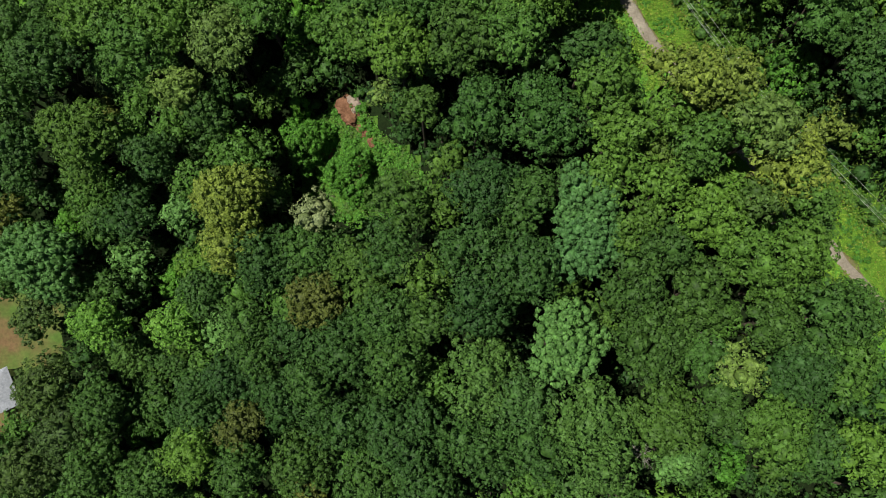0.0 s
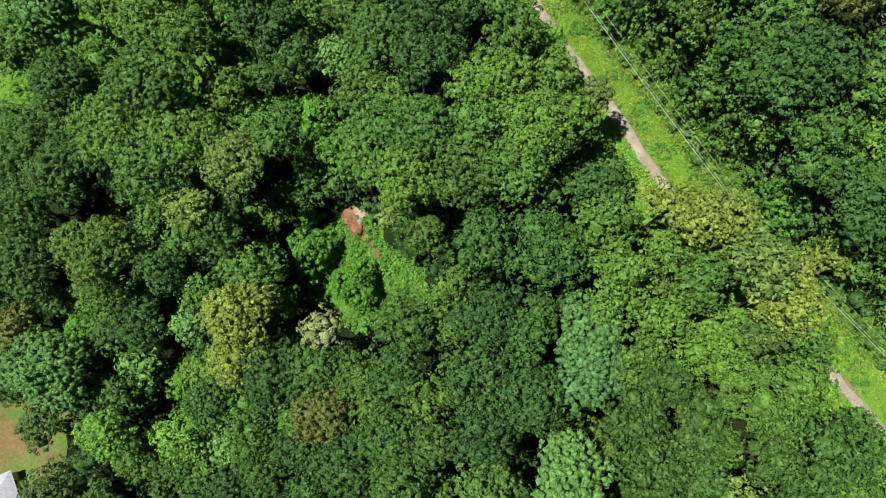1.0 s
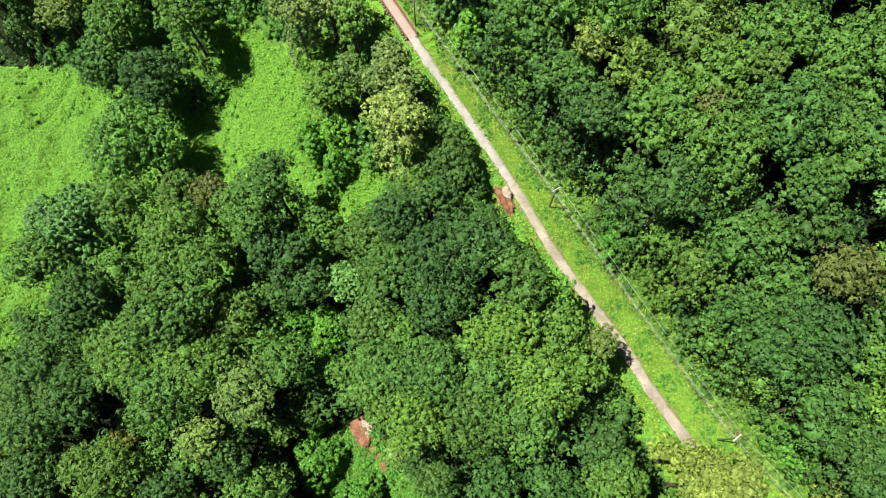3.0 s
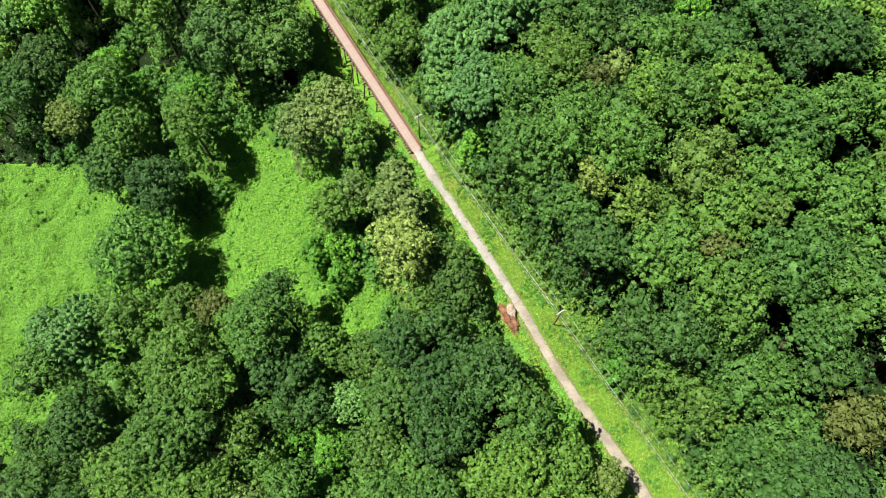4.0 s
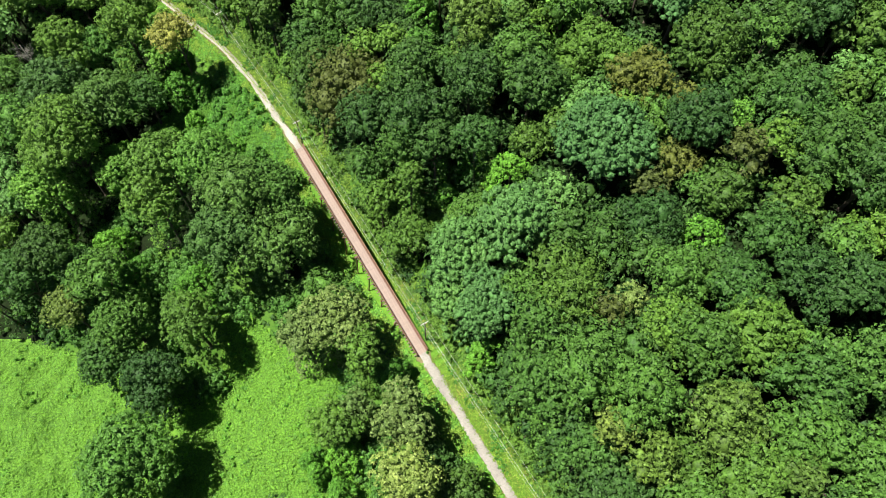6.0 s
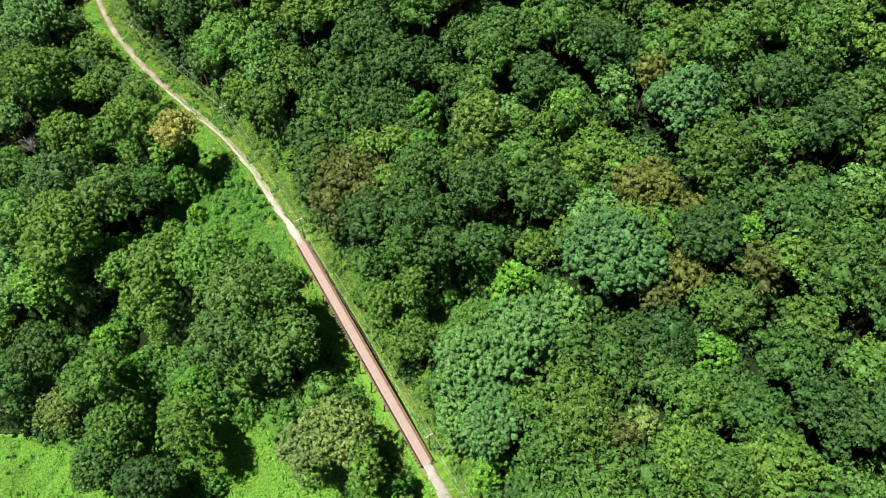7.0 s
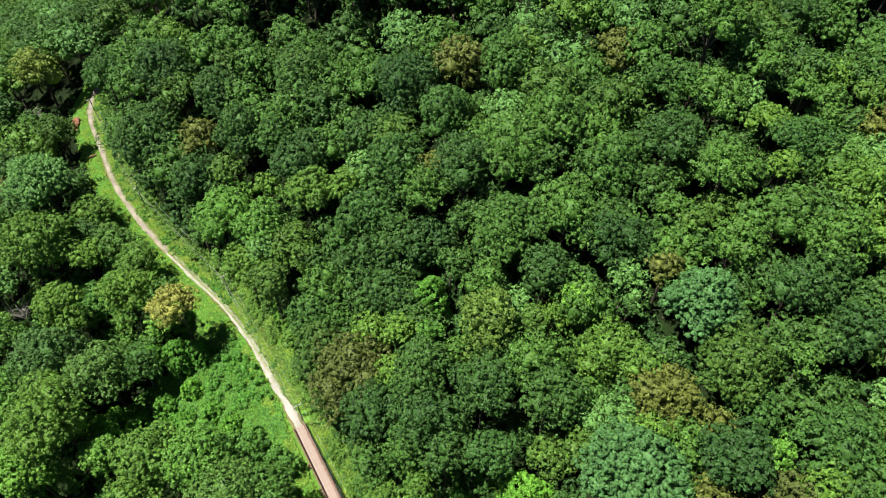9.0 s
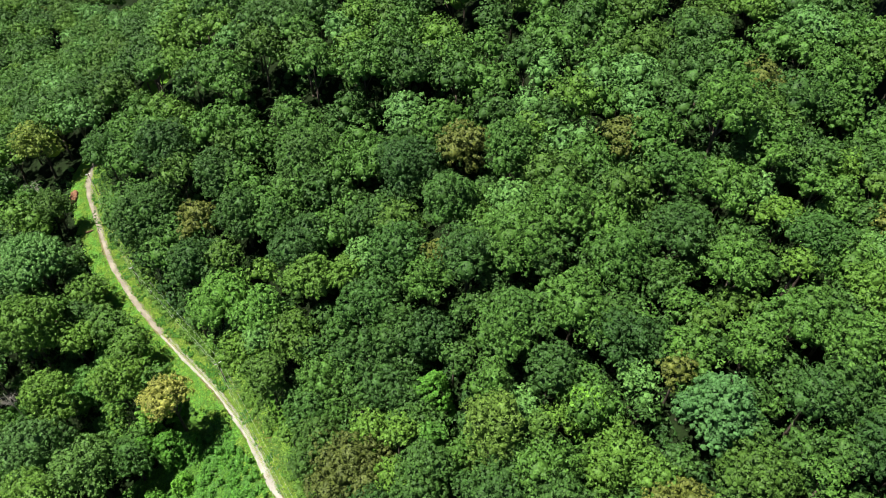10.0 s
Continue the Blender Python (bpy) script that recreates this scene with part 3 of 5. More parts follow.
tree("M", 22.9, 220.8, 6.3, 17.5)
tree("L", 82.4, 233.4, 6.7, 26.0)
tree("L", -36.4, 258.8, 5.8, 16.1)
tree("L", -45.3, 259.6, 6.9, 17.9)
tree("L", -121.9, 277.2, 7.6, 14.4)
tree("M", 12.5, 51.5, 6.0, 33.2)
tree("L", -8.2, 52.8, 6.3, 33.6)
tree("M", 61.6, 54.3, 7.1, 25.7)
tree("L", -14.6, 56.8, 5.6, 31.0)
tree("M", -63.1, 57.9, 8.2, 43.3)
tree("M", 5.6, 60.5, 5.6, 32.4)
tree("M", -5.0, 61.8, 6.4, 33.4)
tree("M", -13.0, 62.1, 7.5, 32.0)
tree("M", -36.6, 64.9, 5.9, 32.1)
tree("L", -56.0, 64.9, 8.2, 41.9)
tree("L", -71.7, 67.7, 7.8, 43.9)
tree("M", 50.1, 68.9, 6.0, 19.7)
tree("M", 56.4, 73.8, 6.2, 22.7)
tree("L", -62.3, 75.5, 9.4, 44.5)
tree("M", 49.2, 82.8, 7.2, 25.3)
tree("L", -55.9, 86.8, 6.0, 37.4)
tree("M", -100.4, 91.5, 6.6, 37.1)
tree("L", 62.6, 94.4, 6.6, 24.0)
tree("L", 46.2, 92.1, 7.0, 27.4)
tree("L", -64.0, 92.7, 8.1, 37.6)
tree("M", -33.0, 96.1, 7.4, 19.3)
tree("M", -47.6, 99.6, 6.9, 27.9)
tree("M", 55.3, 100.7, 8.2, 25.4)
tree("M", 35.7, 104.1, 6.7, 29.9)
tree("L", -82.9, 105.8, 7.6, 32.0)
tree("M", 63.5, 109.2, 5.8, 20.9)
tree("L", 45.2, 109.6, 6.0, 25.9)
tree("M", 19.0, 114.8, 6.1, 32.2)
tree("M", 55.1, 115.9, 6.9, 23.0)
tree("M", 11.7, 121.2, 6.1, 33.7)
tree("M", 29.2, 123.6, 7.2, 30.9)
tree("M", 57.6, 124.5, 7.1, 21.4)
tree("M", 65.4, 127.5, 5.6, 20.2)
tree("M", 13.8, 128.8, 6.8, 32.3)
tree("M", 21.4, 130.0, 7.6, 31.0)
tree("L", 50.4, 133.8, 7.4, 20.7)
tree("L", 38.9, 136.8, 7.2, 20.4)
tree("M", 12.9, 138.2, 6.2, 29.3)
tree("D", 67.3, 141.0, 5.9, 20.2)
tree("D", 60.3, 141.8, 6.4, 20.4)
tree("M", 48.6, 143.5, 6.1, 19.9)
tree("M", 40.0, 146.0, 6.9, 18.0)
tree("M", -95.7, 149.2, 7.2, 20.0)
tree("M", 57.1, 153.6, 5.8, 16.3)
tree("M", -91.8, 158.7, 8.3, 22.3)
tree("D", 37.6, 161.5, 7.1, 10.6)
tree("D", 75.1, 163.0, 6.3, 17.9)
tree("M", -98.4, 168.6, 7.4, 28.4)
tree("M", -122.1, 170.3, 7.6, 33.5)
tree("D", 69.7, 170.4, 8.1, 17.1)
tree("M2", -48.5, 172.2, 9.7, 28.0)
tree("M2", -61.1, 173.1, 9.4, 29.8)
tree("M", 65.4, 180.7, 8.4, 16.6)
tree("L", -24.7, 182.0, 4.8, 20.1)
tree("M2", -57.5, 183.7, 10.4, 29.5)
tree("M", -50.0, 184.5, 7.5, 26.5)
tree("M", 1.7, 186.3, 5.1, 26.0)
tree("M", -26.3, 189.7, 5.4, 22.8)
tree("M", -17.2, 191.7, 6.1, 26.4)
tree("D", -12.8, 206.3, 7.4, 30.8)
tree("M2", -103.0, 219.4, 8.6, 28.8)
tree("M", 74.7, 221.2, 7.0, 25.0)
tree("M", 1.7, 222.9, 5.9, 27.4)
tree("M", 55.9, 224.4, 6.7, 23.2)
tree("M2", -118.8, 224.7, 10.4, 29.1)
tree("M", 65.7, 229.2, 7.3, 24.8)
tree("M", -44.4, 229.9, 6.8, 13.4)
tree("D", 30.9, 231.0, 7.2, 19.0)
tree("M", 4.8, 235.7, 7.9, 21.9)
tree("M", -40.0, 237.1, 7.3, 11.5)
tree("M", 20.9, 239.2, 8.7, 21.4)
tree("D", -30.6, 240.6, 7.5, 12.4)
tree("M", 56.7, 243.6, 7.7, 24.8)
tree("M", 73.9, 246.1, 7.0, 26.5)
tree("M", 33.1, 252.2, 8.3, 20.8)
tree("M", -29.2, 252.6, 8.3, 14.9)
tree("M", -13.0, 253.2, 7.3, 18.0)
tree("L", -109.6, 264.6, 6.2, 13.7)
tree("V2", -58.6, 254.0, 7.8, 20.7)
tree("M", 7.7, 256.0, 8.0, 24.9)
tree("L", -134.0, 259.8, 9.8, 29.6)
tree("M", -21.5, 262.9, 8.2, 20.5)
tree("M", 19.7, 265.2, 8.2, 24.8)
tree("M", -7.9, 272.0, 7.7, 22.2)
tree("M", -57.9, 277.8, 6.5, 19.2)
tree("D", -68.2, 282.6, 7.9, 19.8)
tree("M", -126.4, 323.1, 7.7, 26.9)
tree("M2", 28.1, -24.0, 6.8, 35.2)
tree("M2", 26.4, -14.5, 7.2, 37.2)
tree("M2", 15.0, -12.0, 6.0, 37.7)
tree("M2", 8.0, -7.1, 8.2, 37.8)
tree("D", -43.8, -28.4, 6.5, 28.6)
tree("O", -29.5, -27.3, 7.7, 30.2)
tree("O", 38.5, -14.2, 7.1, 33.2)
tree("O", 47.3, -12.1, 5.6, 32.0)
tree("O", 35.3, -1.7, 7.0, 34.0)
tree("O", -1.5, 2.3, 4.7, 35.7)
tree("D", -10.5, 3.6, 6.3, 32.1)
tree("O", 43.5, 6.8, 6.5, 31.6)
tree("O", 33.3, 8.8, 6.1, 33.6)
tree("O", -16.5, 12.8, 6.5, 30.8)
tree("O", 37.6, 15.3, 4.7, 31.2)
tree("D", -37.7, 15.8, 7.9, 31.8)
tree("D", -26.5, 16.7, 7.5, 29.8)
tree("O", 33.1, 18.3, 4.5, 31.2)
tree("O", -7.6, 25.4, 6.2, 28.9)
tree("L", 42.4, 31.0, 4.7, 29.8)
tree("L", 36.7, 35.5, 4.3, 29.7)
tree("L", 51.5, 35.5, 5.0, 26.0)
tree("D", -62.6, 38.1, 6.1, 35.2)
tree("O", -3.8, 41.3, 4.4, 31.8)
tree("O", -76.7, 41.6, 8.4, 42.2)
tree("O", 3.6, 53.5, 7.0, 33.8)
tree("O", -16.9, 72.6, 5.2, 28.8)
tree("O", 42.5, 79.0, 6.8, 27.5)
tree("O", -1.6, 106.5, 6.7, 17.3)
tree("O", -65.9, 106.5, 6.3, 28.7)
tree("O", -0.4, 114.0, 5.2, 16.2)
tree("O", 18.6, 143.8, 6.3, 23.9)
tree("O", 51.9, 167.4, 6.3, 11.7)
tree("L", -15.8, 173.0, 6.0, 17.4)
tree("O", -114.8, 177.0, 6.8, 33.2)
tree("W2", -80.9, 183.4, 7.1, 30.2)
tree("V2", -67.3, 191.5, 8.2, 30.3)
tree("W2", -79.6, 193.7, 8.3, 31.9)
tree("O", 50.6, 198.1, 8.2, 17.9)
tree("L", -112.7, 206.4, 11.4, 39.5)
tree("O", 11.4, 212.1, 3.0, 28.8)
tree("V2", -128.9, 215.6, 8.9, 34.4)
tree("O", -39.8, 219.7, 8.2, 17.6)
tree("L", -99.5, 240.2, 7.6, 26.9)
tree("V2", -71.6, 261.3, 8.8, 23.6)
tree("O", -146.5, 313.1, 6.2, 17.9)
tree("P", -12.3, 113.3, 6.9, 28.5)
tree("P", -14.2, 126.7, 6.5, 22.5)
tree("P", 30.5, 143.6, 2.7, 16.9)
tree("P", -38.1, 145.9, 5.3, 26.3)
tree("P", -30.4, 148.4, 8.2, 25.9)
tree("L", -14.2, 182.5, 3.8, 24.8)
tree("P2", 49.5, -5.4, 4.4, 30.6)
tree("P2", -11.6, 47.2, 2.9, 22.0)
tree("P2", -53.8, 49.6, 4.9, 39.6)
tree("P2", -44.6, 58.9, 7.0, 37.7)
tree("R", -44.1, -19.0, 5.2, 29.2)
tree("R", -26.4, 7.3, 6.7, 30.6)
tree("R2", 52.1, 22.1, 3.8, 27.0)
tree("R", 62.9, 75.2, 5.4, 24.1)
tree("R", 43.5, 103.0, 3.7, 27.0)
tree("R", -57.3, 105.6, 4.9, 28.0)
tree("R", 26.0, 141.2, 3.7, 19.7)
tree("R", 37.1, 170.3, 4.5, 10.2)
tree("R", 55.3, 172.1, 5.3, 16.3)
tree("R", 37.6, 194.3, 7.1, 15.6)
tree("R", -33.0, 212.6, 10.8, 20.7)
tree("R", 40.4, 220.8, 4.2, 18.8)
tree("R", -82.5, 283.2, 6.0, 21.4)
tree("R2", 51.5, 109.1, 3.6, 23.8)
tree("R2", 30.4, 113.1, 4.6, 30.8)
tree("R2", 42.9, 119.2, 7.5, 26.5)
tree("V", 53.9, -26.2, 6.0, 12.2)
tree("V", -72.9, -22.7, 6.4, 12.9)
tree("M2", -75.1, -6.5, 6.1, 12.9)
tree("D", -63.7, -6.5, 6.1, 12.6)
tree("V", -65.0, 14.2, 6.3, 12.9)
tree("V", -91.4, 28.1, 5.5, 12.1)
tree("V", -21.1, 37.0, 5.8, 12.7)
tree("V", -32.5, 45.5, 6.4, 12.7)
tree("V", 62.7, 46.8, 5.1, 11.8)
tree("V", -33.8, 53.2, 2.4, 11.5)
tree("V", -29.3, 66.3, 5.8, 12.6)
tree("V", -29.4, 75.4, 5.2, 12.5)
tree("V", -38.4, 77.0, 6.0, 12.3)
tree("V", 36.7, 92.2, 6.3, 10.9)
tree("V", -28.5, 113.5, 3.6, 12.1)
tree("V", -34.3, 118.4, 2.6, 11.5)
tree("V", -35.6, 120.9, 2.9, 11.9)
tree("V", -27.7, 121.8, 4.9, 12.0)
tree("V", -17.5, 138.7, 4.4, 12.1)
tree("V", 4.5, 141.8, 4.8, 11.5)
tree("V", 47.4, 158.3, 3.9, 8.6)
tree("V", -72.1, 168.7, 6.1, 12.4)
tree("V", -93.5, 174.6, 6.1, 12.6)
tree("V", 9.5, 178.5, 6.1, 14.4)
tree("V", -5.0, 184.0, 2.8, 8.2)
tree("V", -103.1, 185.0, 6.6, 14.2)
tree("V", -14.0, 186.0, 2.6, 7.1)
tree("V", 1.0, 190.0, 3.2, 11.1)
tree("V", -6.0, 191.0, 2.6, 10.0)
tree("V", -16.0, 193.0, 3.0, 10.7)
tree("V", -89.0, 206.5, 4.0, 7.5)
tree("V", -66.0, 208.0, 2.6, 3.8)
tree("V", -101.6, 208.7, 7.0, 14.2)
tree("V", -81.0, 210.0, 3.4, 5.5)
tree("V", -95.0, 212.0, 4.0, 6.5)
tree("V", -73.0, 212.0, 3.0, 4.5)
tree("V", -103.0, 214.0, 4.2, 7.0)
tree("V", -88.0, 216.0, 3.6, 5.5)
tree("V", -80.0, 219.5, 2.8, 5.3)
tree("V", -12.1, 229.4, 5.1, 14.1)
tree("V2", -59.2, 2.8, 5.9, 28.7)
tree("V2", -78.0, 2.8, 6.0, 26.6)
tree("D", -70.3, 26.7, 6.5, 30.4)
tree("V2", -81.6, 122.2, 10.9, 32.4)
tree("V2", -121.1, 197.4, 7.8, 30.8)
tree("W", -26.2, 24.6, 5.0, 28.7)
tree("Y", 57.0, 29.0, 6.5, 25.0)
tree("P2", 52.3, 32.9, 5.9, 30.0)
tree("Y", -44.9, 19.3, 7.6, 34.4)
tree("Y", -44.0, 28.3, 8.6, 37.1)
tree("Y", 47.5, 41.0, 5.5, 26.0)
tree("Y", 42.0, 41.0, 4.7, 30.0)
tree("L", 22.0, 61.4, 4.9, 26.5, True)
tree("L", 18.6, 69.4, 5.6, 25.5, True)
tree("Y", 24.4, 118.3, 3.9, 31.8)
tree("Y", -106.5, 161.5, 6.0, 27.2)
tree("R2", 1.3, 213.3, 6.9, 35.1)
tree("Y", -163.6, 343.5, 9.4, 26.2)
tree("M", 7.8, 240.0, 6.2, 21.0)
tree("M", 47.9, 271.5, 7.0, 25.6)
tree("M", 7.5, 287.0, 8.0, 25.9)
tree("L", -120.6, 239.5, 8.0, 26.5)
tree("L", -28.0, 125.5, 4.5, 19.5)
tree("D", -20.8, 242.5, 6.5, 14.9)
tree("O", -56.0, 237.0, 6.2, 24.0)
tree("M", 60.0, 283.0, 8.0, 38.1)
tree("L", 41.5, 132.0, 6.5, 25.2)
tree("M", 48.0, 69.5, 5.0, 29.2)
tree("D", 71.5, 215.5, 7.0, 20.8)
tree("M", 54.5, 191.5, 6.0, 10.6)
tree("B", 2.0, 147.0, 5.2, 20.9)
tree("L", 42.5, 95.0, 7.0, 36.7)
tree("D", 36.0, 89.0, 6.0, 40.0)
tree("M", 54.0, 63.0, 6.5, 32.3)
tree("D", -11.8, 92.3, 6.0, 30.2)
tree("M", -44.0, 97.6, 6.5, 36.0)
tree("D", 65.0, 44.5, 6.0, 27.2)
tree("D", -27.0, -9.0, 6.0, 36.3)
tree("M", -108.0, 175.3, 6.0, 22.1)
tree("L", 74.0, 4.0, 5.5, 12.5)
tree("L", 70.0, -5.0, 6.0, 16.8)
tree("Y", 40.5, 45.5, 5.0, 23.6)
tree("L", 46.0, 36.5, 4.6, 21.0)
tree("M", -41.3, 104.6, 6.0, 30.4)
tree("P2", -25.4, 130.0, 4.5, 18.6)
tree("L", -100.4, 255.5, 6.0, 16.0)
tree("V2", -99.0, 200.0, 5.5, 19.6)
tree("M", -93.4, 223.0, 6.0, 19.5)
tree("M", -5.9, 213.0, 5.5, 18.7)
tree("D", 38.8, 231.8, 6.0, 14.0)
tree("M", -37.0, 247.6, 5.5, 8.7)
tree("R", 43.7, 173.4, 4.6, 11.5)
tree("L", 59.0, 8.0, 5.0, 20.2)
tree("R2", 37.3, 33.2, 4.2, 22.5)
tree("R2", 43.3, 31.2, 4.6, 22.1)
tree("Y", 61.2, 32.6, 5.5, 13.0)
tree("Z", 22.5, 219.2, 4.2, 17.5)
tree("Z", 54.1, 180.4, 3.6, 13.7)
tree("Z", -12.4, 216.1, 3.0, 21.5)
tree("M", 67.5, 96.0, 5.5, 21.0)
tree("R", 47.0, 188.5, 4.2, 10.0)
tree("M", 47.0, 168.5, 3.8, 9.5)
tree("O", 54.5, 1.5, 5.2, 28.5)
tree("M", 44.5, -3.5, 4.2, 29.0)
tree("Y", 27.0, 66.8, 3.8, 19.5, True)
tree("Z", 19.0, 77.6, 4.4, 21.0, True)
tree("O", 60.0, 83.0, 5.0, 20.5)
tree("M", 58.6, 89.8, 5.6, 22.5)
tree("K", -97.5, 4.0, 5.4, 17.0)
tree("D", -106.5, 13.0, 5.2, 15.0)
tree("M", -246.0, 546.0, 8.0, 18.0)
tree("O", -233.0, 547.0, 8.5, 19.0)
tree("M", -222.0, 552.0, 8.0, 18.0)
tree("M", -259.0, 556.0, 8.0, 18.0)
tree("V", -79.5, 229.0, 3.4, 8.0)
tree("V", -85.0, 228.5, 4.2, 11.0)
tree("V2", -90.5, 236.0, 5.2, 15.0)
tree("V", -88.0, 240.5, 3.6, 10.0)
tree("V", -93.0, 229.0, 3.6, 10.0)


# ---- dead wood among the trees ----
def dead_tree(x, y, height, reach, seed, lean=0.0):
    """A bare bleached tree with forked branches."""
    rng = np.random.default_rng(seed)
    ob = new("dead_tree")
    ob.location = (x, y, land_at(x, y))
    tagged(ob, "bare dead tree with bleached grey branches", "tree", "dead trees")
    bm = bmesh.new()
    tube(bm, (0, 0, -0.5), (lean * 0.5, 0, height * 0.75), 0.24, 0.13, 7)
    part("trunk", bm, DEAD, ob)
    for i in range(12):
        bm = bmesh.new()
        a, z = rng.uniform(0, 2 * math.pi), height * rng.uniform(0.45, 0.75)
        s = Vector((lean * 0.5 * z / (height * 0.75), 0, z))
        e = s + Vector((math.cos(a), math.sin(a), rng.uniform(0.5, 1.1))) * reach * rng.uniform(0.5, 0.8)
        tube(bm, s, e, 0.05, 0.02, 4)
        for j in range(16):
            m = s.lerp(e, rng.uniform(0.35, 1.0))
            q = m + Vector(rng.normal(0, 1, 3)).normalized() * reach * rng.uniform(0.25, 0.5) + Vector((0, 0, reach * 0.15))
            tube(bm, m, q, 0.024, 0.01, 3)
        part("branch", bm, DEAD, ob)
    return ob


dead_tree(47.8, -1.2, 27.5, 4.0, 1)
dead_tree(62.8, 21.0, 14.0, 3.0, 2)
dead_tree(66.5, 16.0, 11.0, 2.6, 3)
dead_tree(33.9, -28.5, 24.0, 3.4, 4)
dead_tree(38.2, -22.5, 24.0, 3.2, 5)
dead_tree(-135.9, 242.3, 27.0, 4.2, 6)
dead_tree(-158.0, 322.0, 21.0, 3.4, 7)


# ---- the timber trestle bridge ----
DECK = 2.75
bridge = new("trestle_bridge")
bridge.matrix_world = Matrix.Translation((*BRIDGE_A, 0.0)) @ Matrix.Rotation(math.atan2(*(BRIDGE_B - BRIDGE_A)[::-1]) - math.pi / 2, 4, "Z")
tagged(bridge, "long timber trestle bridge with a pale plank deck carrying the trail", "bridge")


def shared(name, mesh_from, m, parent):
    """Another piece on the same mesh."""
    ob = new(name, mesh_from.data)
    ob.parent, ob.matrix_basis = parent, m
    return ob


for i in range(4):
    bm = bmesh.new()
    box(bm, (0.28, SPAN, 0.5), Matrix.Translation((-1.2 + 0.8 * i, SPAN / 2, -0.47)))
    part("stringer", bm, TIMBER, bridge)
for side in (-1, 1):
    rail = new("railing")
    rail.parent = bridge
    first = None
    n = int(SPAN / 1.8)
    for i in range(n + 1):
        m = Matrix.Translation((side * (DECK / 2 + 0.12), SPAN * i / n, 0.0))
        if first is None:
            bm = bmesh.new()
            box(bm, (0.15, 0.15, 1.75), Matrix.Translation((0, 0, 0.42)))
            bmesh.ops.bevel(bm, geom=bm.edges[:], offset=0.012, segments=1, affect="EDGES")
            first = part("post", bm, TIMBER, rail)
            first.matrix_basis = m
        else:
            shared("post", first, m, rail)
    for z, w, h in ((1.28, 0.22, 0.06), (1.08, 0.05, 0.14), (0.88, 0.05, 0.14), (0.68, 0.05, 0.14), (0.48, 0.05, 0.14), (0.28, 0.05, 0.14)):
        bm = bmesh.new()
        box(bm, (w, SPAN, h), Matrix.Translation((side * (DECK / 2 + (0.12 if w > 0.1 else 0.0)), SPAN / 2, z)))
        part("rail", bm, TIMBER, rail)
    bm = bmesh.new()
    box(bm, (0.2, SPAN, 0.14), Matrix.Translation((side * (DECK / 2 - 0.16), SPAN / 2, 0.17)))
    part("kerb", bm, TIMBER, bridge)
rng = np.random.default_rng(8)
first = None
ties = int(SPAN / 0.92)
for i in range(ties):
    m = Matrix.Translation((-0.1 + rng.normal(0, 0.05), (i + 0.5) * SPAN / ties, -0.1)) @ Matrix.Rotation(rng.normal(0, 0.01), 4, "Z")
    if first is None:
        bm = bmesh.new()
        box(bm, (3.8, 0.24, 0.24), Matrix())
        first = part("tie", bm, TIE_END, bridge, "weathered tie ends standing out past the deck")
        first.matrix_basis = m
    else:
        shared("tie", first, m, bridge)
for k in range(10):
    yb = SPAN * (k + 0.5) / 10
    wx = bridge.matrix_world @ Vector((0, yb, 0))
    foot = land_at(wx.x, wx.y) - 0.3
    if foot > -1.6:
        continue
    bent = new("bent")
    bent.parent = bridge
    bm = bmesh.new()
    box(bm, (4.4, 0.35, 0.35), Matrix.Translation((0, yb, -0.9)))
    part("cap", bm, TIMBER, bent)
    for j in range(4):
        bm = bmesh.new()
        tube(bm, (-2.4 + 1.6 * j, yb, foot - 0.5), (-1.65 + 1.1 * j, yb, -0.75), 0.19, 0.16, 8)
        part("pile", bm, TIMBER, bent)
    for s in (-1, 1):
        bm = bmesh.new()
        tube(bm, (-2.2 * s, yb + 0.22 * s, foot * 0.85 - 0.3), (1.6 * s, yb + 0.22 * s, -1.3), 0.09, 0.09, 4)
        part("brace", bm, TIMBER, bent)

# ---- the power line along the trail ----
POLES = [(92, 6), (53.5, 49.6), (21.2, 100.5), (-10.0, 148.8), (-46.0, 207.3), (-73.9, 248.5), (-109.9, 284.4), (-140.4, 329.4)]
POLE_H, ARM = 10.5, 2.1
attach = []


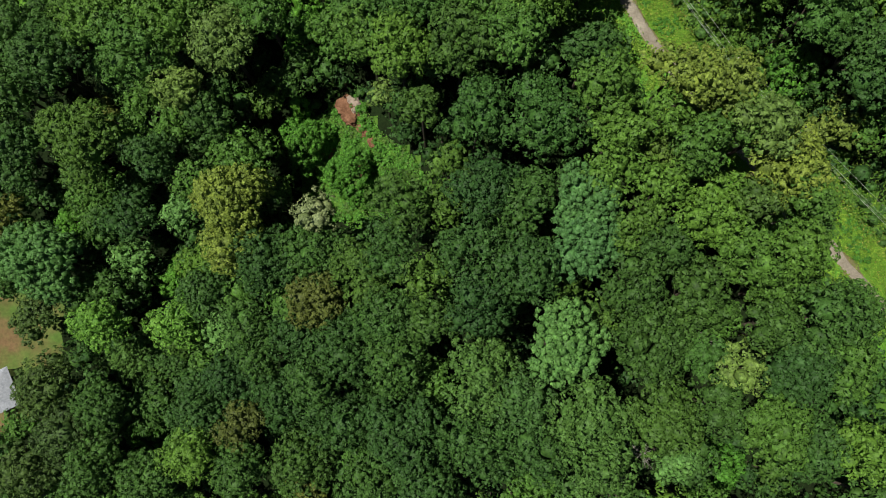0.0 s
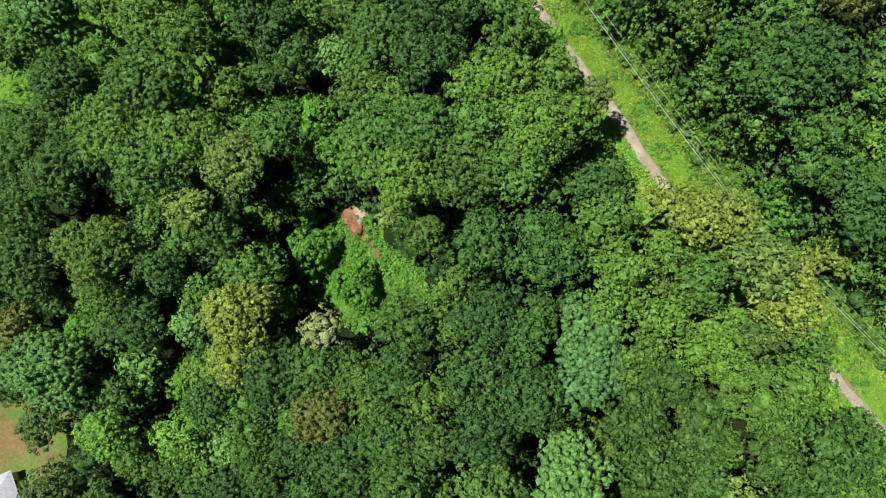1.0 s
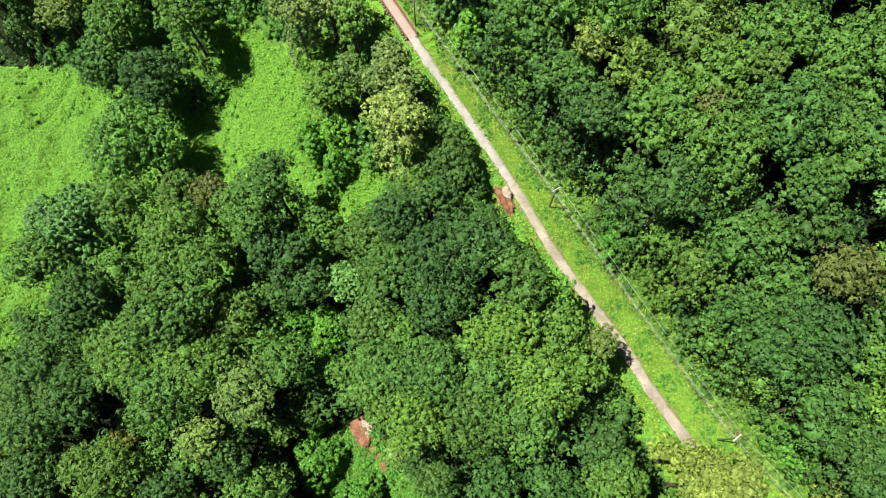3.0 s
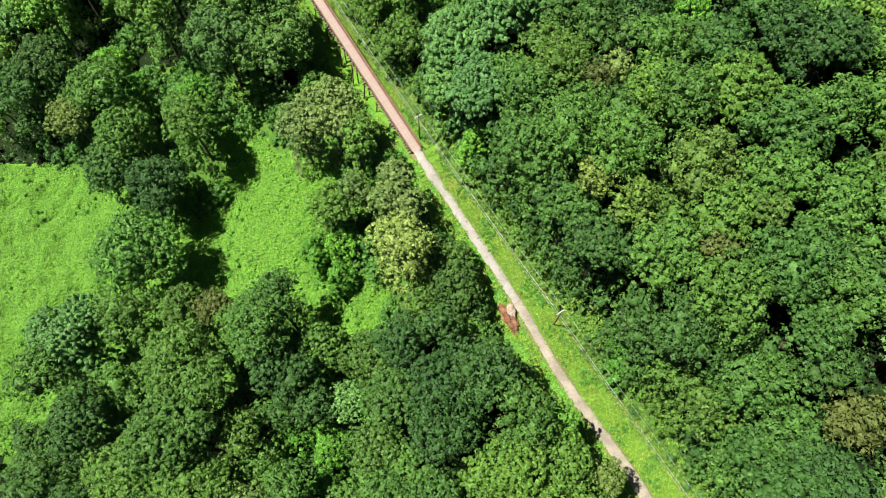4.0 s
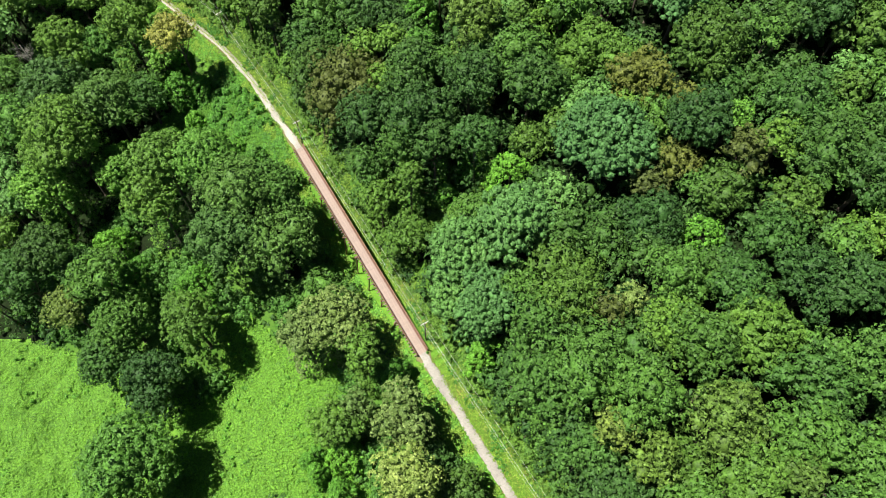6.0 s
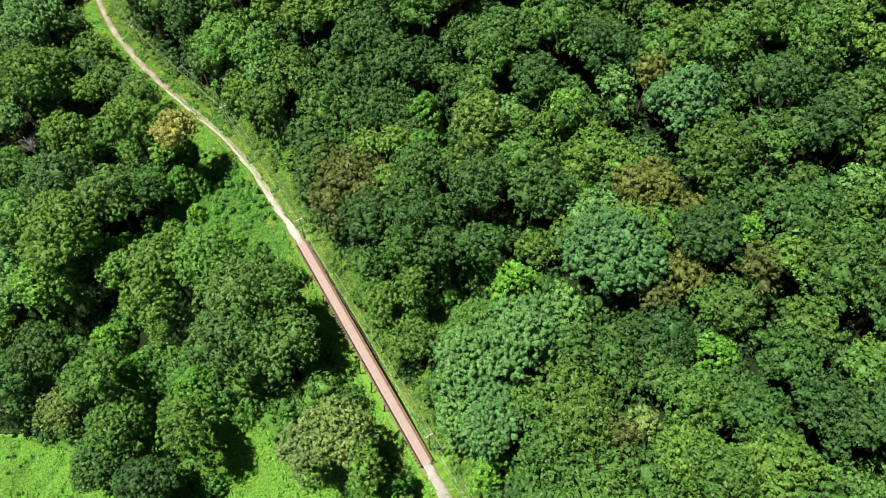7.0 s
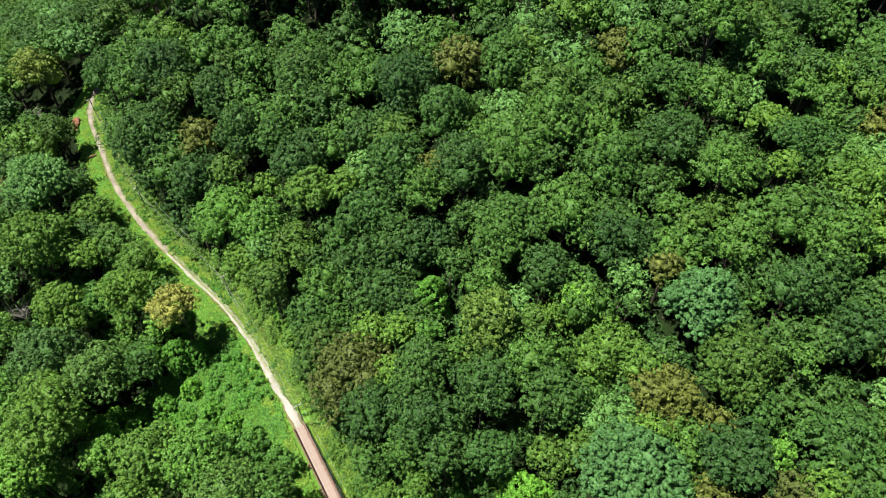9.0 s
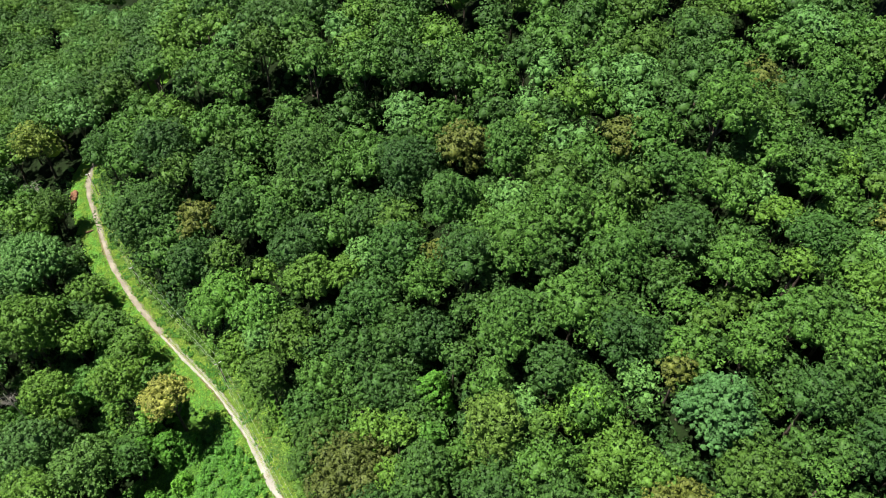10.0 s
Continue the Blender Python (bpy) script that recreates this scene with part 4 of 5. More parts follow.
def utility_pole(x, y, turn):
    """A wooden pole with a crossarm, its braces and three insulators."""
    z = land_at(x, y)
    ob = new("utility_pole")
    ob.matrix_world = pose(x, y, z, 0, 0, math.degrees(turn))
    tagged(ob, "dark wooden utility pole with a pale crossarm beside the trail", "utility pole", "poles of the power line")
    bm = bmesh.new()
    tube(bm, (0, 0, -1.0), (0, 0, POLE_H - z + 0.15), 0.17, 0.12, 10)
    part("pole", bm, POLE_WOOD, ob)
    bm = bmesh.new()
    box(bm, (ARM, 0.15, 0.16), Matrix.Translation((0, 0.16, POLE_H - z - 0.25)))
    part("crossarm", bm, ARM_WOOD, ob, "pale weathered crossarm")
    for s in (-1, 1):
        bm = bmesh.new()
        tube(bm, (0, 0.14, POLE_H - z - 1.0), (s * 0.62, 0.16, POLE_H - z - 0.3), 0.025, 0.025, 5)
        part("brace", bm, ARM_WOOD, ob)
    spots = []
    for dx in (-0.98, -0.5, 0.98):
        bm = bmesh.new()
        tube(bm, (dx, 0.16, POLE_H - z - 0.17), (dx, 0.16, POLE_H - z - 0.02), 0.035, 0.035, 6)
        tube(bm, (dx, 0.16, POLE_H - z - 0.04), (dx, 0.16, POLE_H - z + 0.12), 0.085, 0.06, 8)
        part("insulator", bm, CERAMIC, ob)
        spots.append(ob.matrix_world @ Vector((dx, 0.16, POLE_H - z + 0.1)))
    bm = bmesh.new()
    box(bm, (0.1, 0.22, 0.14), Matrix.Translation((0, 0.18, POLE_H - z - 1.9)))
    part("neutral_bracket", bm, CERAMIC, ob)
    spots.append(ob.matrix_world @ Vector((0.02, 0.28, POLE_H - z - 1.9)))
    attach.append(spots)


for i, (x, y) in enumerate(POLES):
    a, b = Vector(POLES[max(i - 1, 0)]), Vector(POLES[min(i + 1, len(POLES) - 1)])
    utility_pole(x, y, math.atan2((b - a).y, (b - a).x) - math.pi / 2)
for k in range(4):
    for pa, pb in zip(attach[:-1], attach[1:]):
        bm = bmesh.new()
        a, b = pa[k], pb[k]
        sag = 0.012 * (b - a).length * (1.15 if k == 3 else 1.0)
        line = [a.lerp(b, t / 14) - Vector((0, 0, 4 * sag * (t / 14) * (1 - t / 14))) for t in range(15)]
        across = (b - a).cross(Vector((0, 0, 1))).normalized()
        ring = [[bm.verts.new(p + (across * math.cos(w) + Vector((0, 0, math.sin(w)))) * 0.016) for w in (0, 1.257, 2.513, 3.77, 5.027)] for p in line]
        for r0, r1 in zip(ring[:-1], ring[1:]):
            for j in range(5):
                bm.faces.new((r0[j], r0[(j + 1) % 5], r1[(j + 1) % 5], r1[j]))
        tagged(part("power_wire", bm, WIRE), "thin bare aluminium wire strung between the poles", "wire", "wires of the power line")


# ---- bare banks, rocks and logs ----
def lumpy(name, x, y, sx, sy, sz, material, label, category, seed, turn=0.0, rise=0.3, group=""):
    """An irregular lump of earth or stone half sunk in the ground."""
    bm = bmesh.new()
    bmesh.ops.create_icosphere(bm, subdivisions=4, radius=1.0)
    for v in bm.verts:
        k = 1 + 0.42 * noise.noise(v.co * 1.6 + Vector((seed, 0, 0))) + 0.22 * noise.noise(v.co * 4 + Vector((0, seed, 0))) + 0.1 * noise.noise(v.co * 9)
        v.co = Vector((v.co.x * sx * k, v.co.y * sy * k, max(v.co.z, -0.5) * sz * k))
    ob = part(name, bm, material)
    ob.matrix_world = pose(x, y, land_at(x, y) + rise * sz, 0, 0, turn)
    return tagged(ob, label, category, group)


for i, (x, y, sx, sy, sz, turn) in enumerate(((-21.6, 52.0, 3.0, 3.6, 1.4, 25), (-18.6, 47.2, 1.1, 1.9, 0.8, 35), (-16.4, 44.0, 0.8, 1.3, 0.7, 40), (-27.6, 44.4, 1.7, 2.0, 1.2, 0), (-19.0, 38.6, 1.0, 1.5, 0.8, 20))):
    lumpy("earth_bank", x, y, sx, sy, sz, RED_EARTH, "slumped bank of bare red earth among vines", "earth bank", 3 + i, turn, 0.0)
lumpy("earth_bank", 11.2, 102.0, 1.5, 3.6, 1.5, RED_EARTH, "cut bank of red earth just below the trail", "earth bank", 9, 28, 0.1)
lumpy("earth_bank", -149.2, 328.6, 1.8, 3.4, 1.4, RED_EARTH, "cut bank of red earth beside the trail", "earth bank", 12, 20, 0.1)
lumpy("earth_bank", 57.2, 51.9, 1.1, 1.9, 0.6, RED_EARTH, "small patch of bare earth on the verge", "earth bank", 14, 35, 0.0)
lumpy("earth_bank", 60.0, 25.5, 1.2, 1.8, 0.8, RED_EARTH, "small patch of bare earth on the verge", "earth bank", 15, 35, 2.5)
for i, (dx, dy, s) in enumerate(((-0.3, 1.8, 1.15), (0.9, 0.6, 0.85), (-1.4, 0.6, 0.6), (0.2, -0.6, 0.65), (0.9, 2.0, 0.6), (-1.0, 2.7, 0.6))):
    lumpy("rock", -20.8 + dx, 52.0 + dy, s, s * 0.8, s * 0.6, PALE_STONE, "pale broken rock on the bare red bank", "rock", 20 + i, 30 * i, 2.2, "rocks on the red bank")
lumpy("rock", 11.6, 103.6, 0.9, 1.4, 0.7, PALE_STONE, "pale slab of rock on the cut bank", "rock", 31, 20, 1.8)


def log(x, y, length, girth, turn, tilt, lift):
    bm = bmesh.new()
    tube(bm, (-length / 2, 0, 0), (length / 2, 0, 0), girth, girth * 0.75, 9)
    tube(bm, (length * 0.1, 0, 0), (length * 0.2, length * 0.12, girth), girth * 0.4, girth * 0.2, 6)
    ob = part("fallen_log", bm, TIMBER)
    ob.matrix_world = pose(x, y, land_at(x, y) + lift, 0, tilt, turn)
    tagged(ob, "fallen brown tree trunk lying in the brush", "log", "fallen logs")


log(-9.2, 189.4, 5.6, 0.34, 4, 2, 1.3)
log(-8.6, 187.8, 4.8, 0.30, -6, -3, 1.2)
log(-8.0, 191.0, 4.0, 0.26, 10, 2, 1.3)
log(-136.4, 309.8, 2.6, 0.35, 40, 5, 0.6)
log(23.2, 48.2, 5.5, 0.25, 35, -8, 3.5)


# ---- the house in the valley ----
def house(x, y, turn):
    z = land_at(x, y)
    ob = new("house")
    ob.matrix_world = pose(x, y, z, 0, 0, turn)
    tagged(ob, "small house with a pale grey hipped metal roof", "house")
    w, d, h = 7.0, 9.0, 2.9
    bm = bmesh.new()
    box(bm, (w, d, h + 0.6), Matrix.Translation((0, 0, h / 2 - 0.3)))
    part("wall", bm, PAINT, ob)
    bm = bmesh.new()
    e = 0.6
    b = [bm.verts.new(v) for v in ((-w / 2 - e, -d / 2 - e, h - 0.15), (w / 2 + e, -d / 2 - e, h - 0.15), (w / 2 + e, d / 2 + e, h - 0.15), (-w / 2 - e, d / 2 + e, h - 0.15))]
    r = [bm.verts.new((0, -1.2, h + 2.1)), bm.verts.new((0, 1.2, h + 2.1))]
    for f in ((b[0], b[1], r[0]), (b[1], b[2], r[1], r[0]), (b[2], b[3], r[1]), (b[3], b[0], r[0], r[1]), (b[3], b[2], b[1], b[0])):
        bm.faces.new(f)
    roof = part("roof", bm, ROOF, ob)
    bm = bmesh.new()
    tube(bm, (0, -1.3, h + 2.13), (0, 1.3, h + 2.13), 0.09, 0.09, 6)
    part("ridge_cap", bm, ROOF, roof)
    for s in (-1, 1):
        for yy in (-2.4, 2.0):
            win = new("window")
            win.parent = ob
            bm = bmesh.new()
            box(bm, (0.08, 1.3, 1.3), Matrix.Translation((s * (w / 2 + 0.02), yy, 1.5)))
            part("frame", bm, ARM_WOOD, win)
            bm = bmesh.new()
            box(bm, (0.1, 1.1, 1.1), Matrix.Translation((s * (w / 2 + 0.03), yy, 1.5)))
            part("pane", bm, PANE, win)
    bm = bmesh.new()
    box(bm, (1.0, 0.1, 2.05), Matrix.Translation((0.5, d / 2 + 0.02, 1.03)))
    part("door", bm, TIMBER, ob)


house(-110.6, -14.2, 25)


# ---- the rest of the woods: too many to count ----
def wood_fill(name, label, spots, spacing, leaves, size, lobe, core_size):
    """Many trees in one mesh, each with its own kind of leaf."""
    kinds = ["D", "M", "O", "L", "B", "R"]
    rng = np.random.default_rng(77)
    vs, fs, mats, base = [], [], [], 0
    for x, y, r, h, k in spots:
        tall = r * 1.08
        grain = rng.uniform(0.9, 1.25)
        c, n, boughs = dome_lobes(rng, r * 1.1, tall, spacing * grain, 1 if r < 2.8 else int(4 + 0.5 * r + rng.integers(0, 3)))
        lift = land_at(x, y) + h - tall * 1.02
        c = c + [x, y, lift]
        blades, core = clump_mesh(rng, c, n, lobe * grain, leaves, size, core_size)
        v, f = foliage_faces(blades, core, inner_mass(rng, [(x + bx, y + by, lift + bz, br, bh) for bx, by, bz, br, bh in boughs]))
        vs.append(v), fs.append(f + base), mats.append(np.full(len(f), k))
        base += len(v)
        bm = trunk_mesh(rng, h, max(2.0, h - 1.9 * tall), 0.16 + 0.045 * r, r, 2 if r > 3 else 0)
        bm.verts.index_update()
        bmesh.ops.triangulate(bm, faces=bm.faces)
        tv = np.array([v_.co[:] for v_ in bm.verts]) + [x, y, land_at(x, y)]
        tf = np.array([[v_.index for v_ in f_.verts] for f_ in bm.faces])
        bm.free()
        vs.append(tv), fs.append(tf + base), mats.append(np.full(len(tf), len(kinds)))
        base += len(tv)
    ob = mesh_object(name, np.concatenate(vs), np.concatenate(fs), [LEAF[k] for k in kinds] + [BARK], index=np.concatenate(mats), smooth=True)
    return tagged(ob, label, "woodland", kind="stuff")


def free_spots(seed, step, reach, where, high=(0.66, 1.0), close=0.66):
    """Jittered places for trees that keep clear of the trail, the clearings and the trees already there."""
    rng = np.random.default_rng(seed)
    out = []
    put = np.array(PLANTED)
    for j, y0 in enumerate(np.arange(-40, 640, step * 0.87)):
        for x0 in np.arange(-340, 260, step):
            x, y = x0 + (j % 2) * step / 2 + rng.uniform(-0.3, 0.3) * step, y0 + rng.uniform(-0.3, 0.3) * step
            r = rng.uniform(*reach)
            wide = 0.30 * max(y - 90, 0)
            if not (-(110 + 1.32 * wide) < x < 88 + 0.52 * wide) or y > 396 + 0.57 * max(-x, 0) or not where(x, y) or (-92 < x < -58 and 204 < y < 246):
                continue
            u = float(trail_offset(np.array([x]), np.array([y]))[0])
            if y < 350 and -(5.5 + 1.05 * r) < u < float(verge_width(y)) + 1.2 + 0.6 * r:
                continue
            ring = [(x + 0.7 * r * math.cos(a), y + 0.7 * r * math.sin(a)) for a in np.arange(6) * math.pi / 3] + [(x, y)]
            rx, ry = np.array([p[0] for p in ring]), np.array([p[1] for p in ring])
            if inside(MEADOW, rx, ry).any() or inside(VINE_BANK, rx, ry).any() or inside(YARD, rx, ry).any() or inside(SLIP, rx, ry)[1:].any() or inside(LOG_GAP, rx, ry).any() or inside(VALLEY, rx, ry).all() or inside(RIM, rx, ry).all():
                continue
            if (np.hypot(HOLLOWS[:, 0] - x, HOLLOWS[:, 1] - y) < 1.8 + 0.45 * r).any():
                continue
            near = np.hypot(put[:, 0] - x, put[:, 1] - y)
            if (near < close * (put[:, 2] + r)).any():
                continue
            if out and min(math.hypot(q[0] - x, q[1] - y) - 0.58 * (q[2] + r) for q in out[-400:]) < 0:
                continue
            beside = np.argsort(near)[:4]
            z = land_at(x, y)
            if near[beside[0]] < 25:
                tops = float((put[beside, 3] + land(put[beside, 0], put[beside, 1])).mean())
                h = min(max(0.6 * (tops - z) + 0.4 * put[beside, 3].mean(), 9.0), 31.0) * rng.uniform(*high)
            else:
                h = 25.0 * rng.uniform(*high)
            if -24 < u < 0 and y < 350:
                h = min(h, max(1.7 * r, 6 + 0.7 * (-u - 4)))
            # small understory trees mostly take the deep leaf, its dark colour standing for gap shade
            mix = [0.05, 0.36, 0.22, 0.28, 0.09, 0.0] if -150 < x < -45 and 165 < y < 265 else ([0.26, 0.38, 0.14, 0.09, 0.10, 0.03] if reach[1] > 4 else [0.75, 0.15, 0.1, 0.0, 0.0, 0.0])
            out.append((x, y, r, h, int(rng.choice(6, p=mix))))
    return out


near_spots = free_spots(5, 7.0, (3.6, 7.2), lambda x, y: y < 275, (0.7, 1.0), 0.6)
wood_fill("woodland", "dense mixed broadleaf forest filling the slopes", near_spots, 1.75, 15, 0.39, 0.9, 0)
PLANTED.extend(s[:4] for s in near_spots)
far_spots = free_spots(6, 9.6, (5.4, 9.2), lambda x, y: y >= 270, (0.84, 1.02), 0.58)
wood_fill("far_woodland", "distant forest of broadleaf trees on the hillside", far_spots, 2.35, 14, 0.47, 1.15, 0)


low_spots = free_spots(7, 5.6, (2.3, 3.7), lambda x, y: y < 290 and noise.noise((x * 0.05, y * 0.05, 4.0)) > -0.12, (0.5, 0.82), 0.55)
wood_fill("understory", "smaller trees and saplings in the gaps of the forest", low_spots, 2.1, 14, 0.44, 1.1, 0)


PLANTED.extend(s_[:4] for s_ in low_spots)
gap_spots = free_spots(8, 4.3, (1.5, 2.5), lambda x, y: y < 300 and noise.noise((x * 0.11, y * 0.11, 7.0)) > -0.3, (0.2, 0.42), 0.5)
wood_fill("saplings", "saplings and tall shrubs under the openings of the forest", gap_spots, 2.0, 10, 0.46, 1.05, 0)


# ---- low growth ----
def carpet(name, label, spots, kind, size, lift, seed, other=None, share=0.0, tilt=0.17):
    """Low leaves over the ground at the spots given, lumpy, in one mesh."""
    rng = np.random.default_rng(seed)
    x, y = spots[:, 0], spots[:, 1]
    lump = np.array([noise.noise((a * 0.33, b * 0.33, seed)) + 0.35 * noise.noise((a * 0.9, b * 0.9, seed + 5)) for a, b in spots])
    z = land(x, y) + 0.05 + lift * np.clip(lump + 0.5, 0, 1.6) + 1.2 * lift * np.array([max(noise.noise((a * 0.11, b * 0.11, seed + 9.0)), 0.0) for a, b in spots]) + rng.uniform(0, 0.12, len(x))
    n = unit(rng.normal(0, tilt, (len(x), 3)) + [0, 0, 1])
    v = sprays(rng, np.c_[x, y, z], n, size)
    f = np.arange(len(v)).reshape(-1, 3)
    mats = [LEAF[kind]] + ([LEAF[other]] if other else [])
    idx = (rng.random(len(x)) < share * np.clip(1 + lump * 4, 0, 4)).astype(int) if other else None
    return tagged(mesh_object(name, v, f, mats, index=idx), label, "ground cover", kind="stuff")


def scatter(poly, count, seed):
    rng = np.random.default_rng(seed)
    lo, hi = np.min(poly, 0), np.max(poly, 0)
    p = rng.uniform(lo, hi, (count, 2))
    return p[inside(poly, p[:, 0], p[:, 1])]


carpet("meadow_vines", "bright green vines blanketing the clearing", scatter(MEADOW, 200000, 21), "meadow", 0.29, 1.0, 21, "V", 0.03, tilt=0.16)
carpet("bank_vines", "green vines covering the bank below the trail", scatter(VINE_BANK, 46000, 22), "meadow", 0.3, 0.7, 22, "V", 0.4)


def verge_spots(lo, hi, count, seed):
    """Places beside the trail, between two distances to its right."""
    rng = np.random.default_rng(seed)
    c, n = smooth_path(TRAIL[1:23], 1.0)
    i = rng.integers(0, len(c), count)
    return c[i] + n[i] * (rng.uniform(lo, hi, count) * np.where(hi > 5, verge_width(c[i, 1]) / 8.5, 1.0))[:, None] + rng.uniform(-0.6, 0.6, (count, 2))


def clear_of_trail(p):
    u = trail_offset(p[:, 0], p[:, 1])
    return p[((u < -7) | (u > 8)) & ~inside(MEADOW, p[:, 0], p[:, 1]) & ~inside(VINE_BANK, p[:, 0], p[:, 1]) & ~inside(SLIP, p[:, 0], p[:, 1]) & ~inside(YARD, p[:, 0], p[:, 1])]


FOREST = [(-150, -45), (100, -45), (110, 120), (90, 330), (-60, 380), (-190, 330), (-160, 150)]
# deep leaf colour here also darkens the gaps in place of shade
carpet("forest_undergrowth", "dark green undergrowth on the forest floor", clear_of_trail(scatter(FOREST, 40000, 41)), "D", 0.4, 1.1, 41, "V", 0.1, 0.5)


def off_bridge(p, clear=2.6):
    b = (BRIDGE_B - BRIDGE_A) / SPAN
    s = (p - BRIDGE_A) @ b
    u = trail_offset(p[:, 0], p[:, 1])
    return p[~((s > 0) & (s < SPAN) & (np.abs(u) < clear))]


carpet("verge_grass", "bright rough grass along the trail", off_bridge(verge_spots(1.35, 8.5, 76000, 31)), "verge", 0.155, 0.35, 31, "straw", 0.06, 0.2)
carpet("bank_grass", "low green growth on the lower side of the trail", off_bridge(verge_spots(-7.0, -1.5, 38000, 32)), "V", 0.26, 0.5, 32, "verge", 0.45)
carpet("slope_brush", "green brush along the foot of the hillside", off_bridge(verge_spots(6.8, 16.0, 40000, 33)), "verge", 0.26, 1.0, 33, "L", 0.4)

carpet("dry_brush", "dry stems and brush under the power line", off_bridge(verge_spots(7.3, 9.4, 9000, 36)), "straw", 0.2, 0.9, 36, "L", 0.3, 0.4)

weeds = off_bridge(verge_spots(1.8, 9.0, 5200, 37))
weeds = weeds[np.array([noise.noise((a * 0.22, b * 0.22, 6.0)) for a, b in weeds]) > 0.05]
rng = np.random.default_rng(38)
v, f = foliage_faces(*clump_mesh(rng, np.c_[weeds, land(weeds[:, 0], weeds[:, 1]) + 0.25], np.tile([0, 0, 1.0], (len(weeds), 1)), 0.42, 12, 0.2))
tagged(mesh_object("verge_weeds", v, f, LEAF["V"], smooth=True), "leafy weeds in clumps on the grass verge", "weeds", kind="stuff")

c_, n_ = smooth_path(TRAIL[12:18], 0.5)
rng = np.random.default_rng(35)
i_ = rng.integers(0, len(c_), 4200)
carpet("trail_centre_grass", "thin strip of grass between the wheel tracks", c_[i_] + n_[i_] * rng.normal(0, 0.15, 4200)[:, None] + rng.uniform(-0.12, 0.12, (4200, 2)), "verge", 0.13, 0.08, 35, "straw", 0.3)


def mounds(name, label, poly, count, kind, size, seed, patchy=0.08, rise=1.1):
    """Small heaps of vines over the ground cover."""
    rng = np.random.default_rng(seed)
    p = scatter(poly, count, seed)
    dense = np.array([noise.noise((a * 0.07, b * 0.07, 3.0)) for a, b in p])
    p = p[dense > patchy]
    c = np.c_[p, land(p[:, 0], p[:, 1]) + rng.uniform(0.1, rise, len(p))]
    blades, core = clump_mesh(rng, c, np.tile([0, 0, 1.0], (len(c), 1)), size, 22, 0.28)
    v, f = foliage_faces(blades, core)
    return tagged(mesh_object(name, v, f, LEAF[kind], smooth=True), label, "vines", kind="stuff")


mounds("vine_mounds", "heaps of green vines rising from the clearing", MEADOW, 2600, "V", 0.8, 51)
mounds("gap_vine_mounds", "heaps of green brush in the gap beside the bridge", LOG_GAP, 420, "L", 1.2, 54, -1)
mounds("bank_vine_mounds", "heaps of green vines on the bank below the trail", VINE_BANK, 1000, "V", 1.2, 52, -0.1, 1.6)

mounds("slip_vines", "green vines creeping over the red earth slip", SLIP, 420, "V", 0.85, 53, -0.25)
carpet("slip_creepers", "low vines and weeds over the red earth slip", scatter(SLIP, 9000, 55), "V", 0.3, 0.5, 55, "R2", 0.25, 0.3)
shrub_spots = off_bridge(verge_spots(8.0, 16.0, 2300, 61), 4.0)
rng = np.random.default_rng(62)
grow = np.array([noise.noise((a * 0.12, b * 0.12, 9.0)) for a, b in shrub_spots])
shrub_spots, grow = shrub_spots[grow > -0.15], grow[grow > -0.15]
c_ = np.c_[shrub_spots, land(shrub_spots[:, 0], shrub_spots[:, 1]) + rng.uniform(0.2, 1.2, len(grow)) + 3.0 * np.clip(grow, 0, 1)]
v, f = foliage_faces(*clump_mesh(rng, c_, np.tile([-0.3, 0, 1.0], (len(c_), 1)), 1.0, 24, 0.3, 0.7))
tagged(mesh_object("roadside_shrubs", v, f, LEAF["L"], smooth=True), "leafy shrubs along the foot of the wooded slope", "shrubs", kind="stuff")

